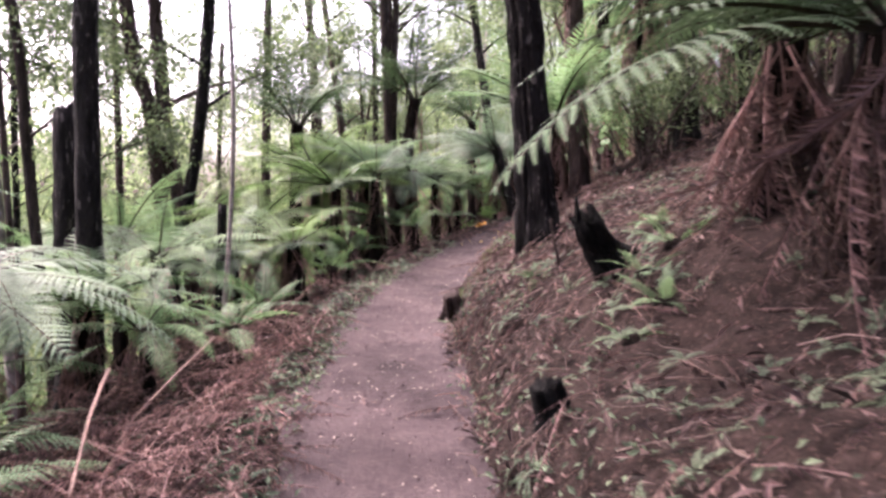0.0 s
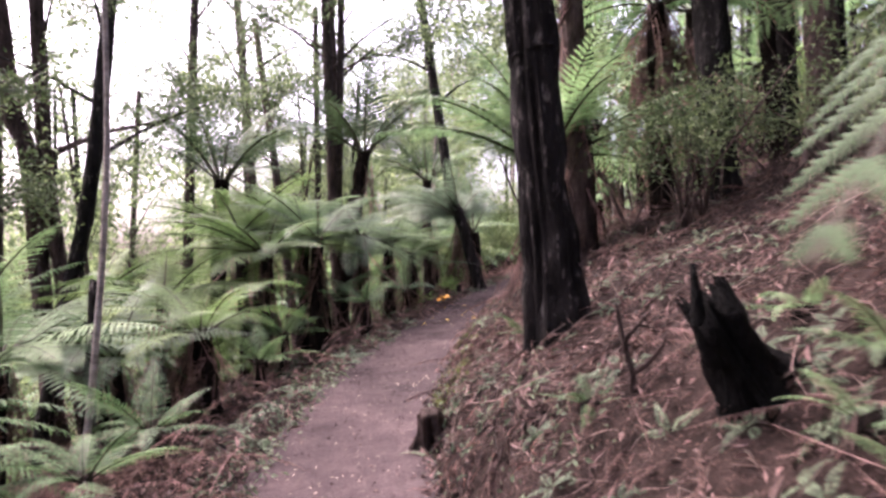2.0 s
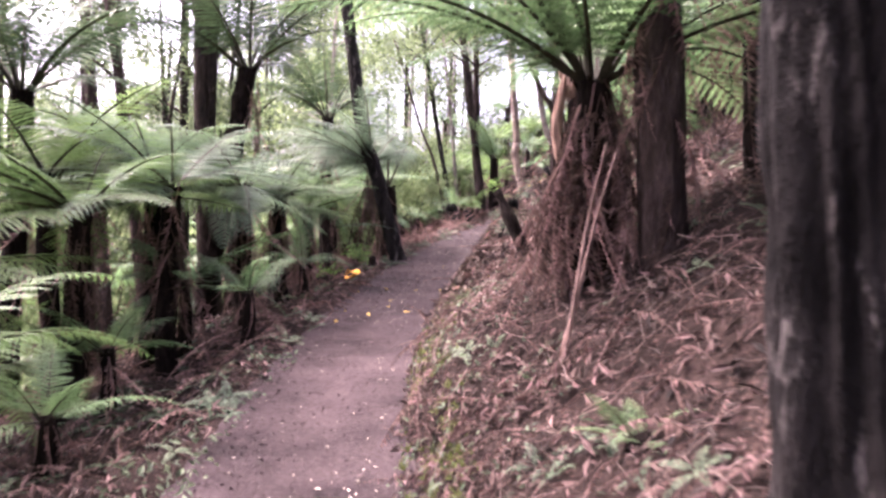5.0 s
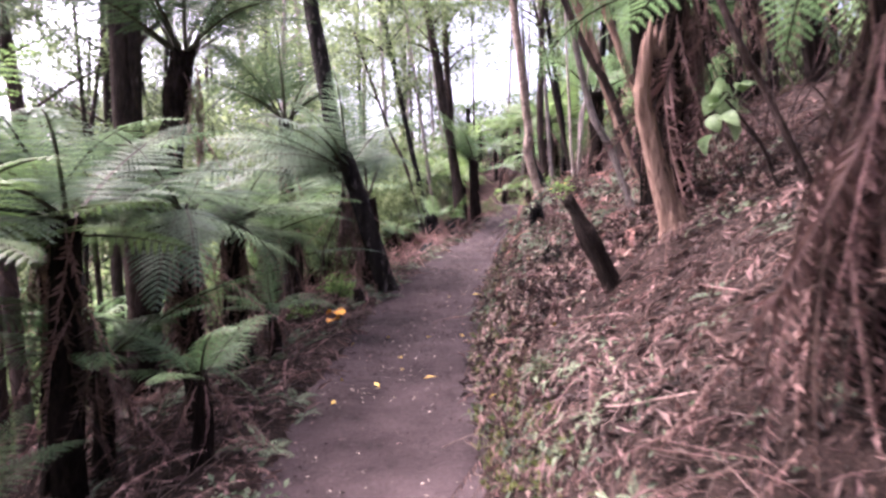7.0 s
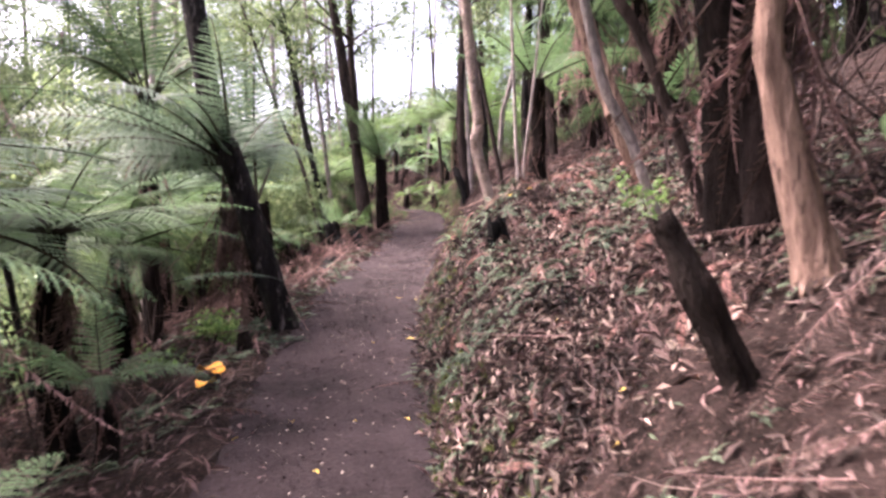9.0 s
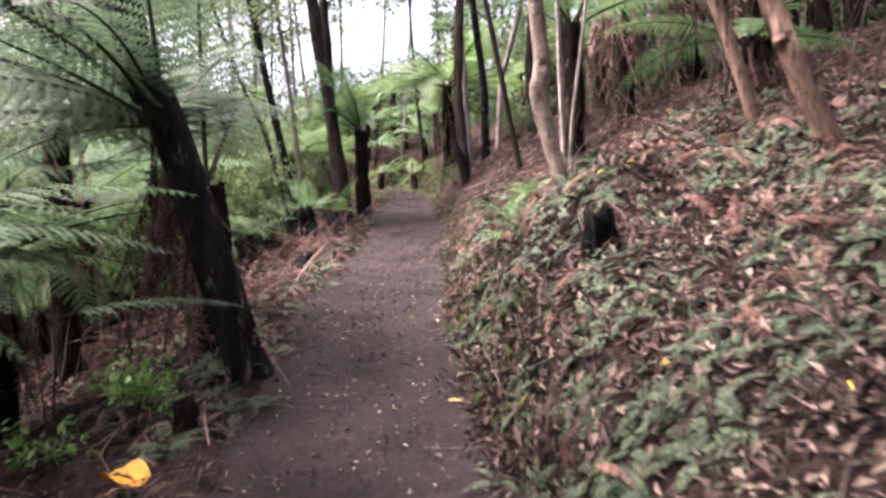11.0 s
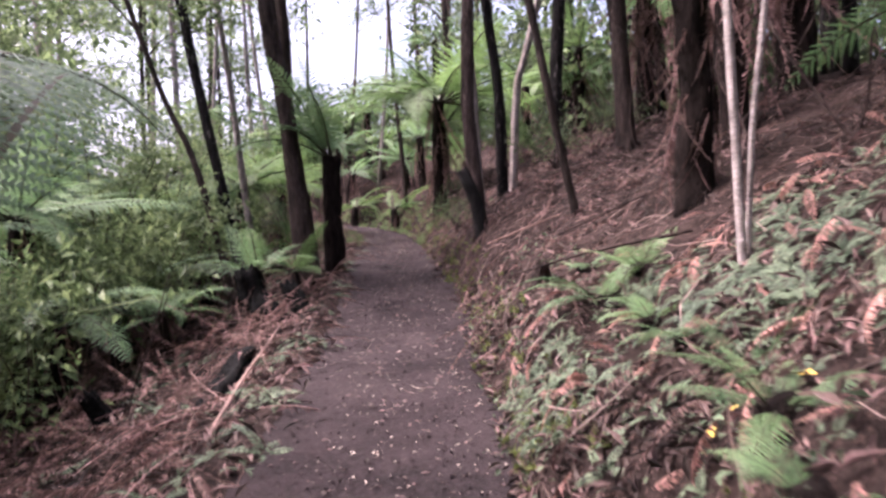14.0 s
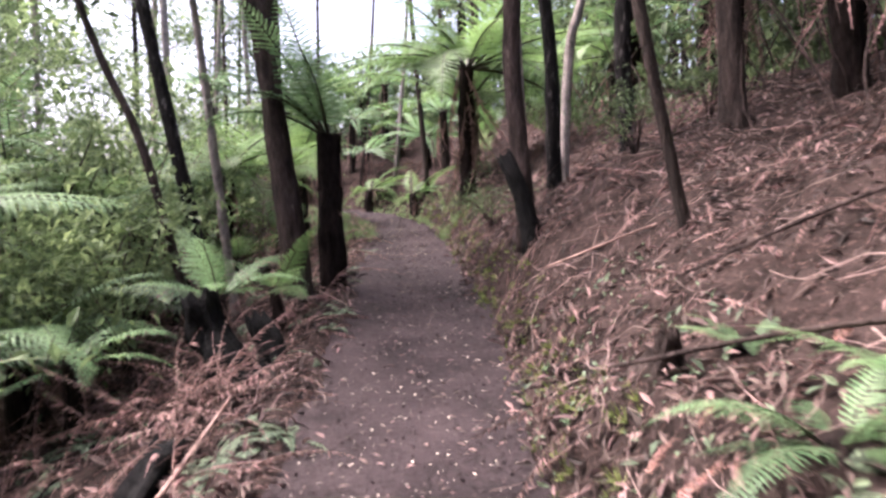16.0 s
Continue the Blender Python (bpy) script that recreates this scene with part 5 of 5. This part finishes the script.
tuft = joined([(np.array(((-0.02, 0, 0), (0.02, 0, 0), (0, 0.35 * math.cos(e), 0.35 * math.sin(e)))) @ np.array(Matrix.Rotation(a, 3, "Z")).T, np.array(((0, 1, 2),))) for a, e in [(k * 2.4, 0.5 + 0.12 * (k % 8)) for k in range(14)]])
p, b = strewn(40, 5.2, 7.8, 0.5, 0.95, 0.08)
stuff("rusty_fronds", FROND_BROWN[1], LITTER_RUST, p, b, 0.9, sizes(40, 0.12, 0.3), "orange-brown dead fern fronds at the foot of the big tree", "litter")
p, b = strewn(1500, 1.5, 8.5, -2.7, -0.7, 0.08)
stuff("dead_fronds", FROND_BROWN[0], LITTER_DEAD_LIT, p, b, 1.1, sizes(1500, 0.25, 0.85), "heaped pinkish brown fern fronds below the track", "litter")
p, b = strewn(750, 20.5, 27, -3.5, -0.85, 0.07)
stuff("dead_fronds", FROND_BROWN[0], LITTER_DEAD_LIT, p, b, 1.4, sizes(750, 0.35, 0.9), "heaped brown fern fronds round a black log", "litter")
p, b = strewn(700, 5.5, 13, 0.6, 4.0, 0.07, 1.2)
stuff("dead_fronds", FROND_BROWN[1], LITTER_DEAD, p, b, 1.0, sizes(700, 0.12, 0.42), "reddish brown dead fern fronds strewn round the big tree", "litter")
curl = tube([(0, -0.5, 0.02), (0.1, -0.2, 0.12), (0.02, 0.15, 0.07), (-0.14, 0.5, 0.16)], 0.008, 0.003, 4, 0.2)
p, b = strewn(650, 5, 13, 0.6, 4.2, 0.03, 1.1)
stuff("twigs", curl, TWIG, p, b, 0.9, sizes(650, 0.1, 0.36), "curved pinkish dry twigs on the bank", "litter")
p, b = strewn(700, 21, 30, 0.7, 4.5, 0.02, 1.1)
stuff("twigs", curl, TWIG, p, b, 0.6, sizes(700, 0.08, 0.4), "reddish dry twigs and stalks strewn over the bank", "litter")
branch = tube([(0, 0, -0.6), (0.08, 0.02, -0.2), (-0.05, 0.06, 0.25), (0.06, -0.03, 0.7)], 0.008, 0.003, 5, 0.1)
p, b = strewn(420, 9, 34, 2.4, 8, 0.4)
stuff("dead_branches", branch, BARK_BROWN, p, np.broadcast_to(np.eye(3), b.shape), 1.2, sizes(420, 0.7, 1.9), "tangled dead branches standing up the bank", "branches")
p, b = strewn(310, 8, 36, -7, -1.5, 0.3)
stuff("dead_branches", branch, BARK_BROWN, p, np.broadcast_to(np.eye(3), b.shape), 1.2, sizes(310, 0.5, 1.4), "dead branches standing below the track", "branches")
p, b = strewn(900, 19, 32, -0.5, 0.5, 0.004)
stuff("path_leaves", leaf_shape(1, 0.5, 0.08), LITTER_PALE, p, b, 0.5, sizes(900, 0.008, 0.022), "small pale leaves trodden into the track", "litter")
p, b = strewn(5500, 14.5, 20.5, 0.58, 3.4, 0.03, 1.3)
stuff("leaf_litter", leaf_shape(1, 0.2, 0.14), LITTER_LEAF, p, b, 1.9, sizes(5500, 0.05, 0.13), "large curled brown leaves on the bank", "litter")
p, b = strewn(420, 30, 38, -1.1, -0.5, 0.0)
stuff("grass_tufts", tuft, LEAF_LIGHT, p, b, 0.5, sizes(420, 0.2, 0.5), "light green grass tufts at the bend", "grass")
p, b = strewn(260, 30, 38, 0.5, 1.0, 0.0)
stuff("grass_tufts", tuft, LEAF_LIGHT, p, b, 0.5, sizes(260, 0.2, 0.5), "light green grass tufts at the bend", "grass")
p, b = strewn(1300, 9, 34, 0.56, 0.84, 0.0)
stuff("bank_moss", tuft, MOSS, p, b, 0.5, sizes(1300, 0.08, 0.22), "olive moss and grass tufts on the cut edge of the bank", "moss")

p, b = strewn(2200, 1.5, 13, -0.85, -0.46, 0.03)
stuff("edge_herbs", leaf_shape(1, 0.45, 0.1), GROUND_FERN, p, b, 1.8, sizes(2200, 0.02, 0.07), "small dull green herbs along the track's lower edge", "herbs")
p, b = strewn(2600, 1.5, 24, 0.56, 1.3, 0.03, 1.5)
stuff("edge_herbs", leaf_shape(1, 0.4, 0.1), GROUND_FERN, p, b, 1.8, sizes(2600, 0.02, 0.07), "small dull green herbs on the bank's edge", "herbs")

# far woods that close the view
def glade(x, y):
    """Whether a place lies in the low clearing that opens beyond the bend."""
    a = np.degrees(np.arctan2(np.asarray(x) - 0.5, np.asarray(y) - 12.0))
    return (a > 16) & (a < 25) & (np.asarray(y) > 27)


def far_woods(n, d0, d1, y0, y1, high, size):
    k = np.searchsorted(LINE[:-60, 1], y0 + (y1 - y0) * rng.random(n)).clip(0, len(LINE) - 61)
    d = d0 + (d1 - d0) * rng.random(n)
    x, y = LINE[k, 0] + TANG[k, 1] * d, LINE[k, 1] - TANG[k, 0] * d
    x, y = x + 1.2 * vnoise(x, y, 2.0, 20), y + 1.2 * vnoise(y, x, 2.0, 21)
    h = high * rng.random(n) * (0.55 + 0.45 * vnoise(x, y, 3.5, 22))
    h = np.where(glade(x, y), np.minimum(h, 2.6 * rng.random(n)), h)
    return np.stack([x, y, ground_height(x, y) + h], 1), size * (0.6 + 0.8 * rng.random(n))


for args, material, label in (((26000, -17, -5.5, 24, 46, 11, 0.2), LEAF_LIGHT, "tall leafy growth on the downhill side"), ((20000, 3.6, 9, 28, 46, 6, 0.18), LEAF, "dark leafy growth up the bank beyond the bend"), ((65000, -40, -10, -6, 46, 7.5, 0.28), LEAF_LIGHT, "bright leafy wood falling away below the track"), ((60000, 6.5, 18, -6, 46, 5.0, 0.22), LEAF, "dark leafy wood rising above the bank")):
    p, s = far_woods(*args)
    tagged(new("far_woods", mesh_of("far_woods", *scattered(leaf_shape(1, 0.55), poses(p, turns(len(p), 2.6), s)), material)), label, "woods", kind="stuff")
n = 45000
d, y = -11 - 22 * rng.random(n), -4 + 42 * rng.random(n)
x = d + 1.5 * vnoise(d, y, 2.5, 31)
z0 = ground_height(x, y)
top = 2.0 + 2.2 * vnoise(x, y, 4.0, 32) - 0.05 * (d + 11) + 0.06 * np.maximum(y, 0)
p = np.stack([x, y, np.maximum(z0, top - 5.5 * rng.random(n) ** 1.4)], 1)
tagged(new("far_woods", mesh_of("far_woods", *scattered(leaf_shape(1, 0.55), poses(p, turns(n, 2.6), 0.3 * (0.6 + 0.8 * rng.random(n)))), LEAF_LIGHT)), "yellow-green leafy crowns rising from the valley", "woods", kind="stuff")
a = rng.random(26000) * 2 * math.pi
rr = 30 + 22 * rng.random(26000)
x, y = 4 + rr * np.cos(a), 30 + rr * np.abs(np.sin(a))
keep = np.abs(along(x, y)[0]) > 2
x, y = x[keep], y[keep]
p = np.stack([x, y, ground_height(x, y) + np.where(glade(x, y), 2.5, 8) * rng.random(len(x)) * (0.55 + 0.45 * vnoise(x, y, 4, 25))], 1)
tagged(new("far_woods", mesh_of("far_woods", *scattered(leaf_shape(1, 0.55), poses(p, turns(len(p), 2.6), 0.28 * (0.6 + 0.8 * rng.random(len(p))))), LEAF_LIGHT)), "leafy wood beyond the bend", "woods", kind="stuff")

p, b = strewn(34, 14, 20, -0.45, 1.6, 0.02)
stuff("yellow_leaves", leaf_shape(1, 0.4, 0.1), LEAF_YELLOW, p, b, 0.8, sizes(34, 0.04, 0.1), "yellow fallen leaves on the track and bank", "litter")
